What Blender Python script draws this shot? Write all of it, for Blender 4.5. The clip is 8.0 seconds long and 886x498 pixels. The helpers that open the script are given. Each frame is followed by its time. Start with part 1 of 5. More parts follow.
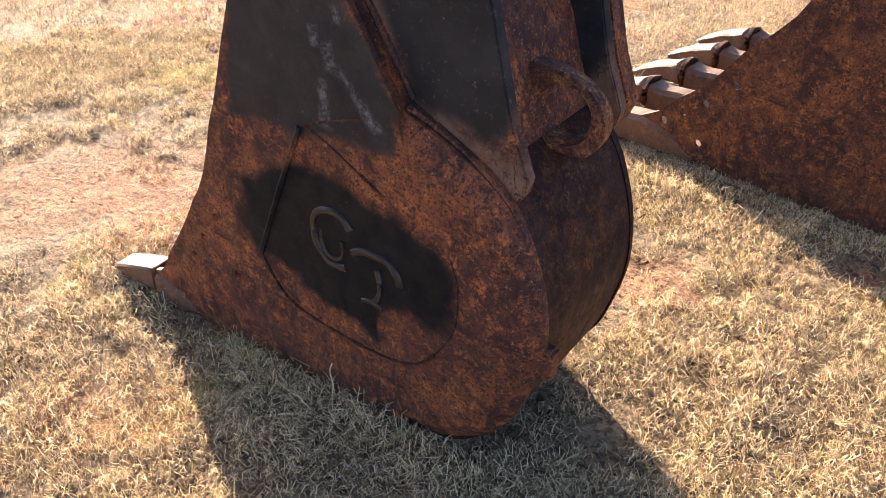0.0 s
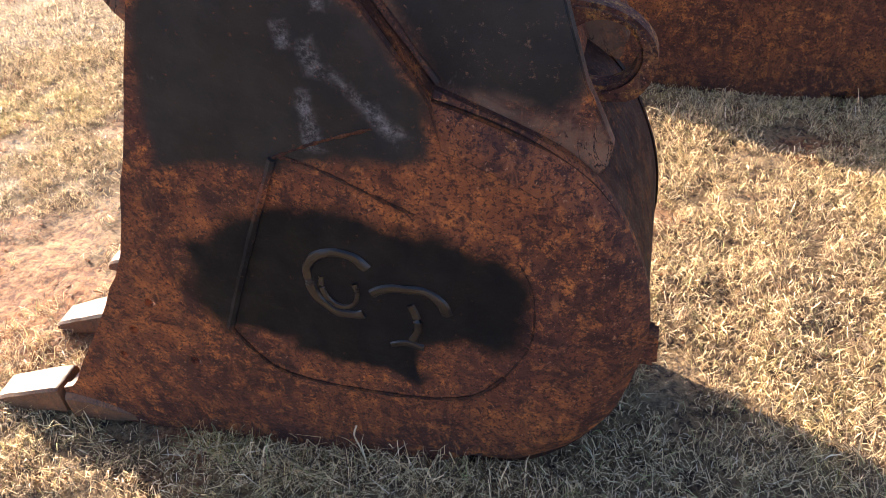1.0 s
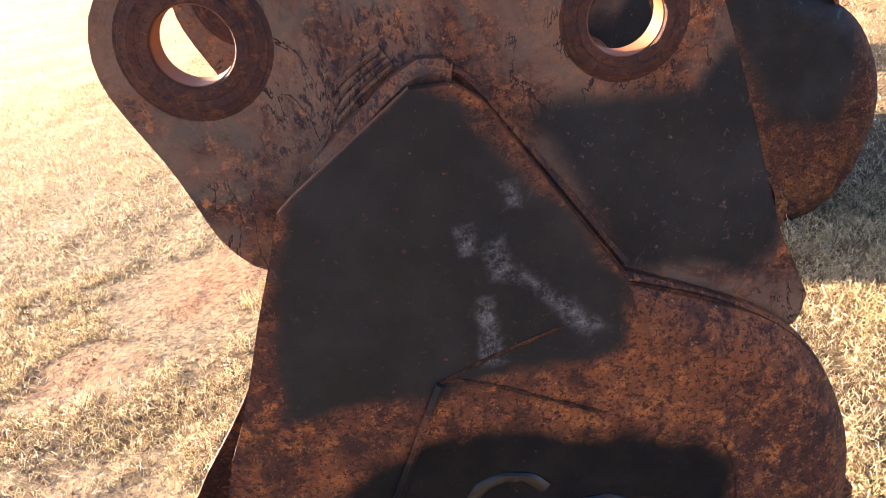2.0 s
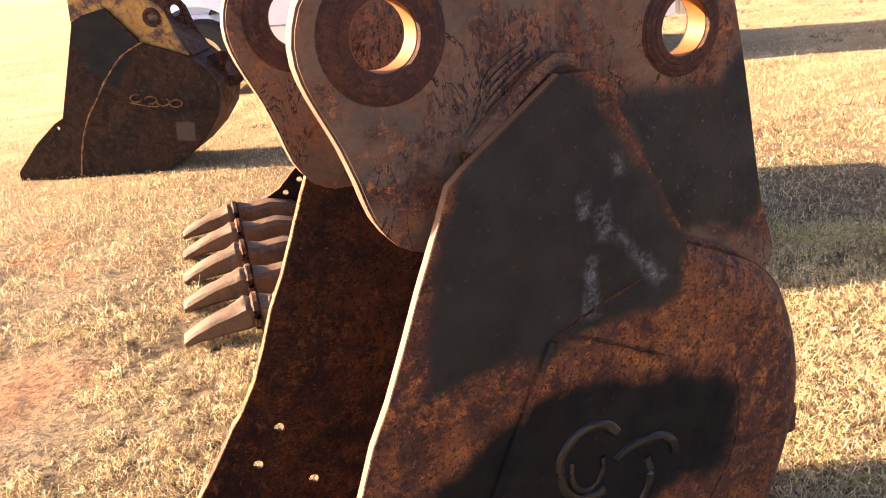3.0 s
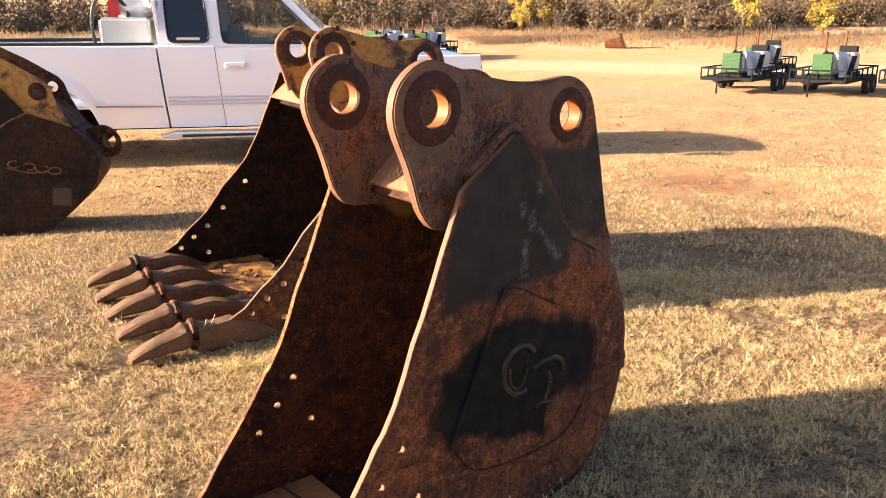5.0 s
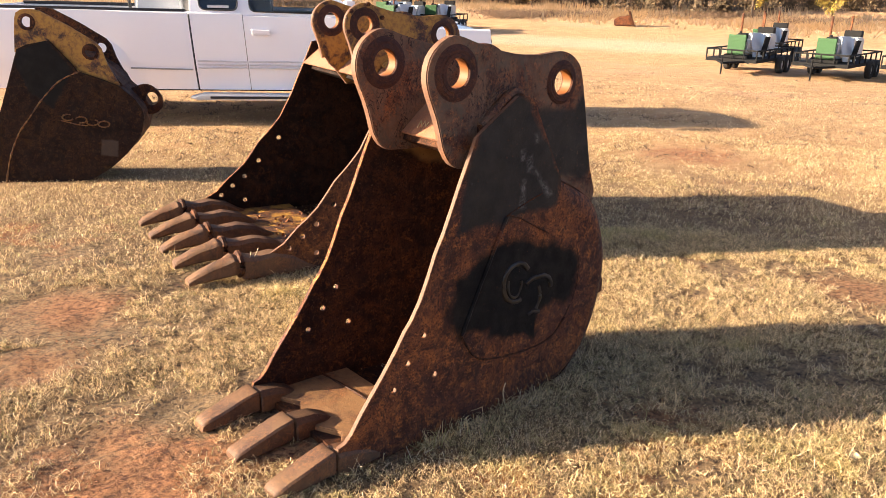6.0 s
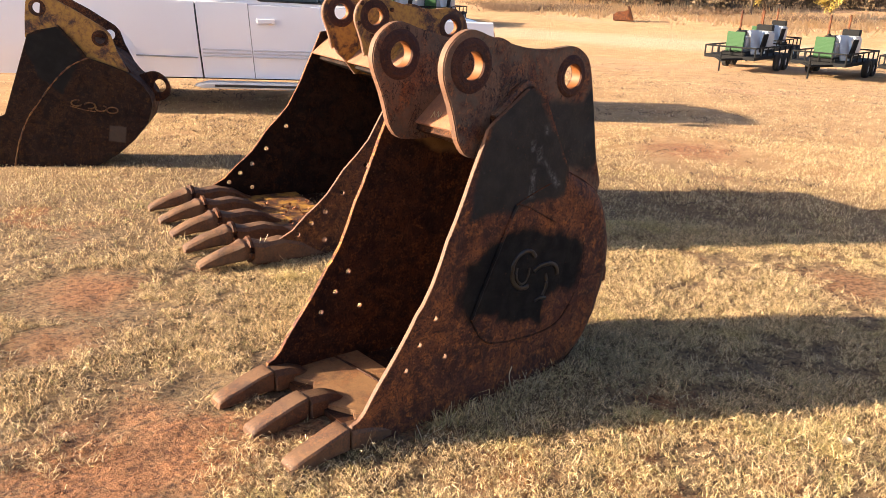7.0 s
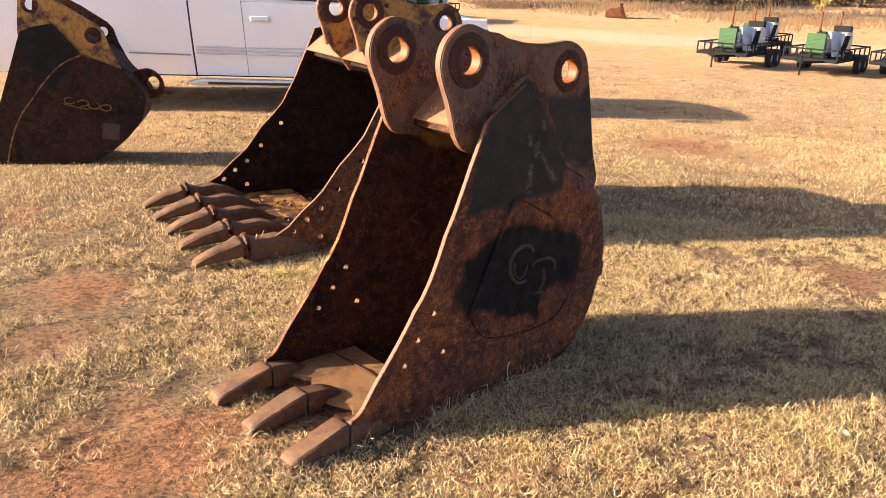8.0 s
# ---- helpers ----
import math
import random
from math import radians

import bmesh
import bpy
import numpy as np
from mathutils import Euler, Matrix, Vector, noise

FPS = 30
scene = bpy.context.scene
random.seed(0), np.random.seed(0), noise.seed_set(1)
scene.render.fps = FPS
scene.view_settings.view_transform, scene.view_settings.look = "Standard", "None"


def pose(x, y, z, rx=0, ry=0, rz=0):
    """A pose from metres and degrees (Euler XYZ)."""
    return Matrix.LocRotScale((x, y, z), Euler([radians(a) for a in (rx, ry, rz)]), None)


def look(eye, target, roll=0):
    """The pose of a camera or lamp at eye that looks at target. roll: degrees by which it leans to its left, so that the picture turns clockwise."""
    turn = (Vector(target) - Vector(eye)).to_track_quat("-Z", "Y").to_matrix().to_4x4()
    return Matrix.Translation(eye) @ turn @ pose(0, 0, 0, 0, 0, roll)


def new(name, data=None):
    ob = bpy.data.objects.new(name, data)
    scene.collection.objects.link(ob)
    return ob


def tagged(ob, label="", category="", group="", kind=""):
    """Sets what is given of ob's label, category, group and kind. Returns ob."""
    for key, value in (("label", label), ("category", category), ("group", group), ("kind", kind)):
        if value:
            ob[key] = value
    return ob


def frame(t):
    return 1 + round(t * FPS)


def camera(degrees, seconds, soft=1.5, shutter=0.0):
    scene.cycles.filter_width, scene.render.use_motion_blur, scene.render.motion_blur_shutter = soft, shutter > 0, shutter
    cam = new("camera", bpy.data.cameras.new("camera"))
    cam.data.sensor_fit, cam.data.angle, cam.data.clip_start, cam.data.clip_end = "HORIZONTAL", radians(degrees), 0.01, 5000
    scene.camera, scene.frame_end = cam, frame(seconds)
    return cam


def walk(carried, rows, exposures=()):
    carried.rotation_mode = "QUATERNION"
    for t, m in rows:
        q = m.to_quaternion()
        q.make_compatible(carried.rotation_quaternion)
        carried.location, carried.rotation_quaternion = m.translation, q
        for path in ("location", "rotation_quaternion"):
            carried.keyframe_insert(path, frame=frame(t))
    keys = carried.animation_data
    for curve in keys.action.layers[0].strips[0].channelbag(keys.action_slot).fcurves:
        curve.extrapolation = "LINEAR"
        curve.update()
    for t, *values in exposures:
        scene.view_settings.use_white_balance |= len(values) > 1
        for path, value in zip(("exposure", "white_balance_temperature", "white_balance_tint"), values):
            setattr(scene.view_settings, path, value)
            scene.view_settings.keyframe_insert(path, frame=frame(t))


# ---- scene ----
cam = camera(57.5, 8.0, 0.42)
PATH = [
    (0, (-0.012, 0.018, 1.612), (-1.0, 1.356, 0.5), -0.6),
    (0.5, (-0.326, 0.096, 1.558), (-1.046, 1.56, 0.402), -3.6),
    (1, (-0.642, 0.124, 1.53), (-1.137, 1.614, 0.291), -7.7),
    (1.5, (-0.962, 0.136, 1.57), (-1.246, 1.748, 0.421), -10.5),
    (2, (-1.225, 0.215, 1.54), (-1.257, 1.995, 0.628), -10.1),
    (2.2, (-1.364, 0.237, 1.513), (-1.211, 2.049, 0.68), -8.3),
    (3.3, (-2.118, 0.153, 1.496), (-1.184, 1.768, 0.776), -5.2),
    (3.5, (-2.223, 0.185, 1.502), (-1.197, 1.761, 0.82), -5.2),
    (4, (-2.48, 0.152, 1.52), (-1.271, 1.638, 0.945), -3.4),
    (4.2, (-2.583, 0.09, 1.52), (-1.334, 1.553, 0.973), -2.1),
    (5.3, (-2.98, -0.557, 1.61), (-1.732, 0.894, 1.031), 0.6),
    (5.5, (-3.07, -0.655, 1.615), (-1.825, 0.792, 1.018), 1.0),
    (6, (-3.358, -0.868, 1.633), (-2.118, 0.575, 1.015), 1.7),
    (6.5, (-3.464, -0.926, 1.643), (-2.225, 0.511, 1.011), 2.3),
    (7, (-3.476, -0.908, 1.642), (-2.23, 0.521, 1.007), 2.7),
    (7.5, (-3.491, -0.9, 1.635), (-2.238, 0.523, 0.997), 2.8),
    (8, (-3.491, -0.899, 1.632), (-2.233, 0.518, 0.992), 2.6),
]
walk(cam, [(t, look(eye, target, roll)) for t, eye, target, roll in PATH], [(0, 2.75, 5750, 11), (1.5, 2.92, 5750, 11), (2.0, 3.02, 5800, 11), (2.2, 3.02, 5850, 11), (3.3, 2.68, 6650, 13), (4.2, 2.40, 6650, 13), (5.3, 2.16, 6400, 11), (8, 1.99, 6250, 10)])

# ---- world, sun, exposure ----
SUN_AZ, SUN_EL = radians(147.5), radians(17.5)   # where the sun stands, seen from the ground
to_sun = Vector((math.cos(SUN_AZ) * math.cos(SUN_EL), math.sin(SUN_AZ) * math.cos(SUN_EL), math.sin(SUN_EL)))
sun = new("sun", bpy.data.lights.new("sun", "SUN"))
sun.data.energy, sun.data.angle, sun.data.color = 4.7, radians(0.6), (1.0, 0.79, 0.54)
sun.matrix_world = look(to_sun * 50, (0, 0, 0))
world = bpy.data.worlds.new("sky")
scene.world = world
world.use_nodes = True
wn = world.node_tree
sky = wn.nodes.new("ShaderNodeTexSky")
sky.sky_type, sky.sun_disc = "NISHITA", False
sky.air_density, sky.dust_density, sky.ozone_density = 0.5, 2.2, 0.5
sky.sun_elevation, sky.sun_rotation = SUN_EL, math.pi / 2 - SUN_AZ
wn.links.new(sky.outputs[0], wn.nodes["Background"].inputs[0])
wn.nodes["Background"].inputs[1].default_value = 0.077

# ---- node helpers ----


class Nodes:
    """A material's node tree, with short calls to add nodes."""

    def __init__(self, name, rough=0.8, metal=0.0):
        self.mat = bpy.data.materials.new(name)
        self.mat.use_nodes = True
        self.t = self.mat.node_tree
        self.bsdf = self.t.nodes["Principled BSDF"]
        self.bsdf.inputs["Roughness"].default_value = rough
        self.bsdf.inputs["Metallic"].default_value = metal
        self.co = self.t.nodes.new("ShaderNodeTexCoord").outputs["Object"]

    def put(self, value, socket):
        if isinstance(value, bpy.types.NodeSocket):
            self.t.links.new(value, socket)
        else:
            socket.default_value = value

    def noise(self, scale, detail=4, rough=0.6, warp=0.0, co=None):
        n = self.t.nodes.new("ShaderNodeTexNoise")
        n.inputs["Scale"].default_value, n.inputs["Detail"].default_value = scale, detail
        n.inputs["Roughness"].default_value, n.inputs["Distortion"].default_value = rough, warp
        self.put(co or self.co, n.inputs["Vector"])
        return n.outputs["Fac"]

    def step(self, value, lo, hi, a=0.0, b=1.0):
        n = self.t.nodes.new("ShaderNodeMapRange")
        n.interpolation_type = "SMOOTHSTEP"
        self.put(value, n.inputs[0])
        for i, v in enumerate((lo, hi, a, b)):
            n.inputs[i + 1].default_value = v
        return n.outputs[0]

    def math(self, op, a, b=0.0):
        n = self.t.nodes.new("ShaderNodeMath")
        n.operation = op
        self.put(a, n.inputs[0]), self.put(b, n.inputs[1])
        return n.outputs[0]

    def mix(self, f, a, b):
        n = self.t.nodes.new("ShaderNodeMix")
        n.data_type = "RGBA"
        self.put(f, n.inputs[0])
        for v, s in ((a, n.inputs[6]), (b, n.inputs[7])):
            self.put((*v, 1) if isinstance(v, tuple) else v, s)
        return n.outputs[2]

    def scaled(self, sx, sy, sz, co=None):
        n = self.t.nodes.new("ShaderNodeMapping")
        n.inputs["Scale"].default_value = (sx, sy, sz)
        self.put(co or self.co, n.inputs[0])
        return n.outputs[0]

    def split(self, co):
        n = self.t.nodes.new("ShaderNodeSeparateXYZ")
        self.put(co, n.inputs[0])
        return n.outputs

    def warped(self, amount, scale):
        """Object coordinates shaken by noise."""
        n = self.t.nodes.new("ShaderNodeTexNoise")
        n.inputs["Scale"].default_value, n.inputs["Detail"].default_value = scale, 3
        self.put(self.co, n.inputs["Vector"])
        a = self.t.nodes.new("ShaderNodeVectorMath")
        a.operation = "MULTIPLY_ADD"
        self.put(n.outputs["Color"], a.inputs[0])
        a.inputs[1].default_value = (amount,) * 3
        self.put(self.co, a.inputs[2])
        b = self.t.nodes.new("ShaderNodeVectorMath")
        b.operation = "SUBTRACT"
        self.put(a.outputs[0], b.inputs[0])
        b.inputs[1].default_value = (amount / 2,) * 3
        return b.outputs[0]

    def patch(self, co, pts, soft):
        """1 inside a convex outline in the x-z plane (points anticlockwise seen from -y), 0 outside, with a soft border."""
        x, _, z = self.split(co)
        far = None
        for (x0, z0), (x1, z1) in zip(pts, pts[1:] + pts[:1]):
            length = math.hypot(x1 - x0, z1 - z0)
            nx, nz = (z1 - z0) / length, -(x1 - x0) / length
            d = self.math("ADD", self.math("ADD", self.math("MULTIPLY", x, nx), self.math("MULTIPLY", z, nz)), -(nx * x0 + nz * z0))
            far = d if far is None else self.math("MAXIMUM", far, d)
        return self.step(far, -soft, soft, 1.0, 0.0)

    def done(self, color, rough=None, bump=None, strength=0.3, distance=0.01, metal=None):
        self.put((*color, 1) if isinstance(color, tuple) else color, self.bsdf.inputs["Base Color"])
        if rough is not None:
            self.put(rough, self.bsdf.inputs["Roughness"])
        if metal is not None:
            self.put(metal, self.bsdf.inputs["Metallic"])
        if bump is not None:
            n = self.t.nodes.new("ShaderNodeBump")
            n.inputs["Strength"].default_value, n.inputs["Distance"].default_value = strength, distance
            self.put(bump, n.inputs["Height"])
            self.put(n.outputs[0], self.bsdf.inputs["Normal"])
        return self.mat


# ---- materials ----


def rust_nodes(name, tone=1.0, warm=1.0):
    """Rusted steel: brown oxide, orange bloom, dark scale and pits."""
    n = Nodes(name, 0.75)
    big, mid, fine = n.noise(3.2, 5, 0.65, 0.4), n.noise(26, 7, 0.75, 0.3), n.noise(110, 5, 0.75)
    c = n.mix(n.step(big, 0.38, 0.62), (0.080 * tone, 0.031 * tone, 0.022 * tone), (0.205 * tone * warm, 0.071 * tone, 0.027 * tone))
    zone = n.noise(6, 6, 0.65, 0.8)
    c = n.mix(n.step(zone, 0.47, 0.60, 0, 0.85), c, (0.040 * tone, 0.018 * tone, 0.016 * tone))
    bloom = n.math("MULTIPLY", n.step(mid, 0.47, 0.62, 0, 1), n.step(n.noise(75, 5, 0.8), 0.40, 0.56, 0.15, 1))
    c = n.mix(n.math("MULTIPLY", bloom, n.step(n.noise(4, 4, 0.6), 0.35, 0.6, 0.35, 1.0)), c, (0.43 * tone * warm, 0.158 * tone, 0.042 * tone))
    c = n.mix(n.step(n.noise(34, 6, 0.85, 0.3), 0.53, 0.58, 0, 0.8), c, (0.032 * tone, 0.015 * tone, 0.014 * tone))
    c = n.mix(n.step(n.noise(120, 4, 0.75, 0.3), 0.53, 0.59, 0, 0.85), c, (0.028 * tone, 0.014 * tone, 0.013 * tone))
    c = n.mix(n.step(fine, 0.59, 0.68, 0, 0.7), c, (0.46 * tone, 0.25 * tone, 0.14 * tone))
    # runs of rust and rain down the plate
    runs = n.noise(9, 6, 0.7, 0.3, n.scaled(3.0, 3.0, 0.35))
    c = n.mix(n.step(runs, 0.52, 0.68, 0, 0.5), c, (0.060 * tone, 0.028 * tone, 0.021 * tone))
    c = n.mix(n.step(runs, 0.30, 0.40, 0.35, 0), c, (0.30 * tone * warm, 0.125 * tone, 0.058 * tone))
    h = n.math("ADD", n.math("MULTIPLY", mid, 0.7), n.math("ADD", n.math("MULTIPLY", fine, 0.5), n.math("MULTIPLY", n.noise(34, 6, 0.85, 0.3), 0.5)))
    return n, c, h


def rust_material(name, tone=1.0, warm=1.0):
    n, c, h = rust_nodes(name, tone, warm)
    n.bsdf.inputs["Specular IOR Level"].default_value = 0.2
    return n.done(c, n.step(n.noise(12), 0.3, 0.7, 0.6, 0.88), h, 0.45, 0.006)


def painted_rust(name, patches, paint=(0.0125, 0.013, 0.0135), tone=1.0, warm=1.0, streaks=True, scuffs=(), grey=0.0, pale=(), black=()):
    """Rusted steel with patches of worn dark paint (outlines in the bucket's own x-z plane)."""
    n, c, h = rust_nodes(name, tone, warm)
    if grey:
        c = n.mix(n.step(n.noise(5, 6, 0.7, 0.5), 0.36, 0.60, 0, grey), c, (0.165, 0.108, 0.072))
        pits = n.math("MULTIPLY", n.patch(n.warped(0.1, 6), [(-0.20, 1.14), (0.02, 1.22), (0.12, 1.30), (-0.02, 1.42), (-0.12, 1.26)], 0.04), n.step(n.noise(55, 6, 0.8, 0.4, n.scaled(1.7, 1, 0.8)), 0.50, 0.58))
        c = n.mix(pits, c, (0.035, 0.022, 0.022))
        # old paint and scale flaking along fine cracks, and a thin green-grey patina
        c = n.mix(n.step(n.noise(8, 5, 0.7, 0.6), 0.52, 0.66, 0, 0.6), c, (0.085, 0.082, 0.066))
        line = n.math("ABSOLUTE", n.math("SUBTRACT", n.noise(11, 6, 0.62, 0.9, n.scaled(1.5, 1, 0.7)), 0.5))
        crack = n.math("MULTIPLY", n.step(line, 0.004, 0.013, 1, 0), n.step(n.noise(4.5, 3, 0.6), 0.46, 0.56))
        c = n.mix(crack, c, (0.020, 0.012, 0.012))
    co = n.warped(0.07, 9)
    cover = None
    for pts, soft in patches:
        m = n.patch(co, pts, soft)
        cover = m if cover is None else n.math("MAXIMUM", cover, m)
    cover = n.math("MULTIPLY", cover, n.step(n.noise(70, 5, 0.75), 0.25, 0.42))
    dark = n.mix(n.step(n.noise(5, 5), 0.4, 0.7), paint, tuple(v * 1.8 for v in paint))
    if streaks:
        dark = n.mix(n.step(n.noise(7, 6, 0.7, 0.8, n.scaled(1.6, 1.6, 0.9)), 0.62, 0.74, 0, 0.5), dark, (0.16, 0.17, 0.18))
    for pts, soft in scuffs:
        worn = n.math("MULTIPLY", n.patch(n.warped(0.03, 25), pts, soft), n.step(n.noise(45, 8, 0.9, 0.0), 0.42, 0.64, 0, 0.55))
        dark = n.mix(worn, dark, (0.26, 0.26, 0.27))
    for pts, soft in pale:
        c = n.mix(n.math("MULTIPLY", n.patch(n.warped(0.02, 20), pts, soft), 0.55), c, (0.10, 0.078, 0.062))
    c = n.mix(cover, c, dark)
    for pts, soft in black:
        c = n.mix(n.math("MULTIPLY", n.patch(n.warped(0.11, 11), pts, soft), n.step(n.noise(60, 5, 0.75), 0.22, 0.40)), c, n.mix(n.step(n.noise(9, 5), 0.45, 0.75), (0.0035, 0.0035, 0.004), (0.011, 0.010, 0.010)))
    n.bsdf.inputs["Specular IOR Level"].default_value = 0.2
    return n.done(c, n.math("SUBTRACT", n.step(n.noise(12), 0.3, 0.7, 0.62, 0.85), n.math("MULTIPLY", cover, 0.18)), h, 0.4, 0.006)


def plain(name, color, rough=0.5, metal=0.0, grain=20.0, vary=0.25, bump=0.1):
    """A painted, rubber, or metal surface with light dirt at two scales."""
    n = Nodes(name, rough, metal)
    c = n.mix(n.step(n.noise(grain * 0.12, 4), 0.35, 0.7, 0, vary), color, tuple(v * 0.55 for v in color))
    c = n.mix(n.step(n.noise(grain * 3, 3), 0.55, 0.75, 0, vary), c, tuple(min(1, v * 1.25 + 0.01) for v in color))
    return n.done(c, None, n.noise(grain * 4, 3), bump, 0.002)


RUST = rust_material("rusted steel")
n, c, h = rust_nodes("rust of the pin bosses", 0.55)
n.bsdf.inputs["Specular IOR Level"].default_value = 0.2
RUST_BOSS = n.done(n.mix(n.step(n.noise(5, 5, 0.6), 0.3, 0.7, 0.35, 0.8), c, (0.070, 0.036, 0.031)), 0.75, h, 0.9, 0.010)
RUST_DARK = rust_material("dark rusted steel", 0.55)
# the same rust in a darker tone: shade inside a bucket, put into the colour
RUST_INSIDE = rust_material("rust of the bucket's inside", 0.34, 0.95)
BORE = plain("worn rusty bore", (0.21, 0.068, 0.010), 0.6, 0.0, 30, 0.4, 0.2)
# sunlight on the cut edges, put into their colour
n, c, h = rust_nodes("flame-cut steel edge with sunlight in its colour", 1.0)
EDGE_SUNLIT = n.done(n.mix(n.step(n.noise(14, 6, 0.75), 0.30, 0.62, 0.45, 0.95), c, (0.150, 0.074, 0.043)), 0.7, h, 0.4, 0.004)
# rust made paler: the sunlight on the hinge plate's slope is in it
HINGE_SUNLIT = rust_nodes("rust with the sunlit slope's brightness in its colour", 1.3)
HINGE_SUNLIT = HINGE_SUNLIT[0].done(HINGE_SUNLIT[0].mix(HINGE_SUNLIT[0].step(HINGE_SUNLIT[0].noise(7, 6, 0.75, 0.4), 0.3, 0.65, 0.4, 0.9), HINGE_SUNLIT[1], (0.29, 0.138, 0.075)), 0.7, HINGE_SUNLIT[2], 0.4, 0.004)
CHALK = plain("chalk", (0.62, 0.52, 0.30), 0.9)
# lifted tone stands for the sky's sheen on the loop
RUST_LOOP = rust_material("rust of the lifting loop with sky sheen in its tone", 1.25, 0.75)
# lighter rust for sunlit edges of the far side plates
RUST_PALE = rust_material("pale rust with sunlight in its tone", 1.5, 0.9)
n, c, h = rust_nodes("scraped ochre lip steel", 1.0)
LIP_STEEL = n.done(n.mix(n.step(n.noise(9, 6, 0.75, 0.5), 0.32, 0.62, 0.15, 0.85), c, (0.27, 0.145, 0.062)), 0.65, h, 0.5, 0.006)
n, c, h = rust_nodes("worn cast tooth steel", 0.75, 0.9)
TOOTH = n.done(n.mix(n.step(n.noise(8, 6, 0.75, 0.4), 0.35, 0.65, 0.15, 0.8), c, (0.155, 0.080, 0.036)), 0.66, h, 0.5, 0.005)
# the wide bucket's inner shade is in this very low rust tone
B_INSIDE_SHADED = rust_material("brown rust with the inside's shade in its tone", 0.14, 1.0)
A_INSIDE_SPOT = [([(-0.06, 1.0), (0.10, 0.93), (0.28, 0.90), (0.24, 0.97), (0.05, 1.04)], 0.02)]
WELD = rust_material("weld bead", 0.35)

A_PATCHES = [
    ([(-0.23, 0.80), (-0.02, 0.795), (0.30, 0.83), (0.318, 0.945), (0.115, 1.235), (0.05, 1.28), (-0.13, 1.15), (-0.165, 1.09)], 0.018),
    ([(0.18, 1.20), (0.33, 0.935), (0.50, 0.885), (0.545, 0.93), (0.555, 1.01), (0.52, 1.15), (0.42, 1.19)], 0.022),
    ([(0.41, 1.16), (0.55, 1.0), (0.50, 1.23), (0.46, 1.24)], 0.02),
    ([(-0.27, 0.49), (-0.20, 0.375), (0.43, 0.40), (0.465, 0.55), (0.41, 0.625), (0.316, 0.665), (0.123, 0.715), (-0.03, 0.71), (-0.21, 0.63)], 0.028),
    ([(-0.05, 0.35), (0.225, 0.265), (0.235, 0.42), (-0.05, 0.42)], 0.02),
]
A_SCUFFS = [([(0.215, 0.895), (0.235, 0.865), (0.27, 0.875), (0.16, 0.985), (0.145, 0.97)], 0.012), ([(0.088, 0.84), (0.118, 0.842), (0.112, 0.95), (0.092, 0.95)], 0.01),
            ([(0.118, 0.98), (0.15, 0.97), (0.135, 1.04), (0.115, 1.03)], 0.012), ([(0.15, 1.085), (0.165, 1.085), (0.165, 1.12), (0.15, 1.12)], 0.008), ([(0.08, 1.03), (0.10, 1.03), (0.10, 1.065), (0.08, 1.065)], 0.01)]
A_BLACK = plain("worn black paint on steel", (0.005, 0.005, 0.006), 0.42, 0, 30, 0.5, 0.3)
A_SIDE = painted_rust("rusted side with dark paint patches", A_PATCHES[:3], tone=0.9, scuffs=A_SCUFFS, black=A_PATCHES[3:])
B_PATCHES = [([(0.10, 0.90), (0.30, 0.45), (0.52, 0.40), (0.60, 0.62), (0.55, 1.05), (0.2, 1.2)], 0.05)]
B_SIDE = painted_rust("rusted side with a black paint patch", B_PATCHES, tone=0.8, warm=0.9)
C_PATCHES = [([(-0.36, 0.98), (-0.28, 0.75), (-0.12, 0.62), (0.05, 0.93), (-0.12, 1.13), (-0.32, 1.06)], 0.015)]
C_SIDE = painted_rust("brown rusted side with a black paint patch", C_PATCHES, paint=(0.005, 0.005, 0.006), black=C_PATCHES, tone=0.21, warm=0.85, streaks=False, pale=[([(0.20, 0.24), (0.325, 0.225), (0.34, 0.355), (0.215, 0.365)], 0.01)])
# low tone for the shade inside the bucket; the ochre scrape is its own
A_INSIDE_SHADED = painted_rust("rust of the inside, shade in its tone, with an ochre scrape", A_INSIDE_SPOT, (0.15, 0.085, 0.028), 0.33, 1.0, False)
A_EAR = painted_rust("grey-brown rusted ear with black paint", A_PATCHES[1:3], grey=0.85)


def worn_yellow(name, keep):
    n, c, h = rust_nodes(name, 0.7)
    m = n.step(n.noise(6, 6, 0.7, 0.6), keep - 0.06, keep + 0.08)
    y = n.mix(n.step(n.noise(30, 4), 0.4, 0.7), (0.40, 0.21, 0.035), (0.24, 0.115, 0.03))
    return n.done(n.mix(m, y, c), 0.62, h, 0.35, 0.005)


n, c, h = rust_nodes("rusty ochre weld", 0.8)
SEAM = n.done(n.mix(n.step(n.noise(11, 5, 0.7), 0.42, 0.60, 0, 0.85), c, (0.24, 0.125, 0.035)), 0.8, h, 0.4, 0.004)
YELLOW_DIRTY = worn_yellow("dirty yellow paint of the lip", 0.45)
YELLOW = worn_yellow("worn yellow paint over rust", 0.52)
YELLOW_THIN = worn_yellow("last yellow paint over rust", 0.50)

WHITE_PAINT = plain("white car paint", (0.90, 0.90, 0.95), 0.22, 0.0, 3, 0.08, 0.0)
WHITE_PAINT.node_tree.nodes["Principled BSDF"].inputs["Coat Weight"].default_value = 0.6
MOULD = plain("light grey moulding", (0.62, 0.62, 0.66), 0.4)
# pale blue-grey base carries the sky that the aluminium would mirror
BOARD = plain("step metal with the sky's reflection in its colour", (0.60, 0.63, 0.68), 0.35, 0.2)
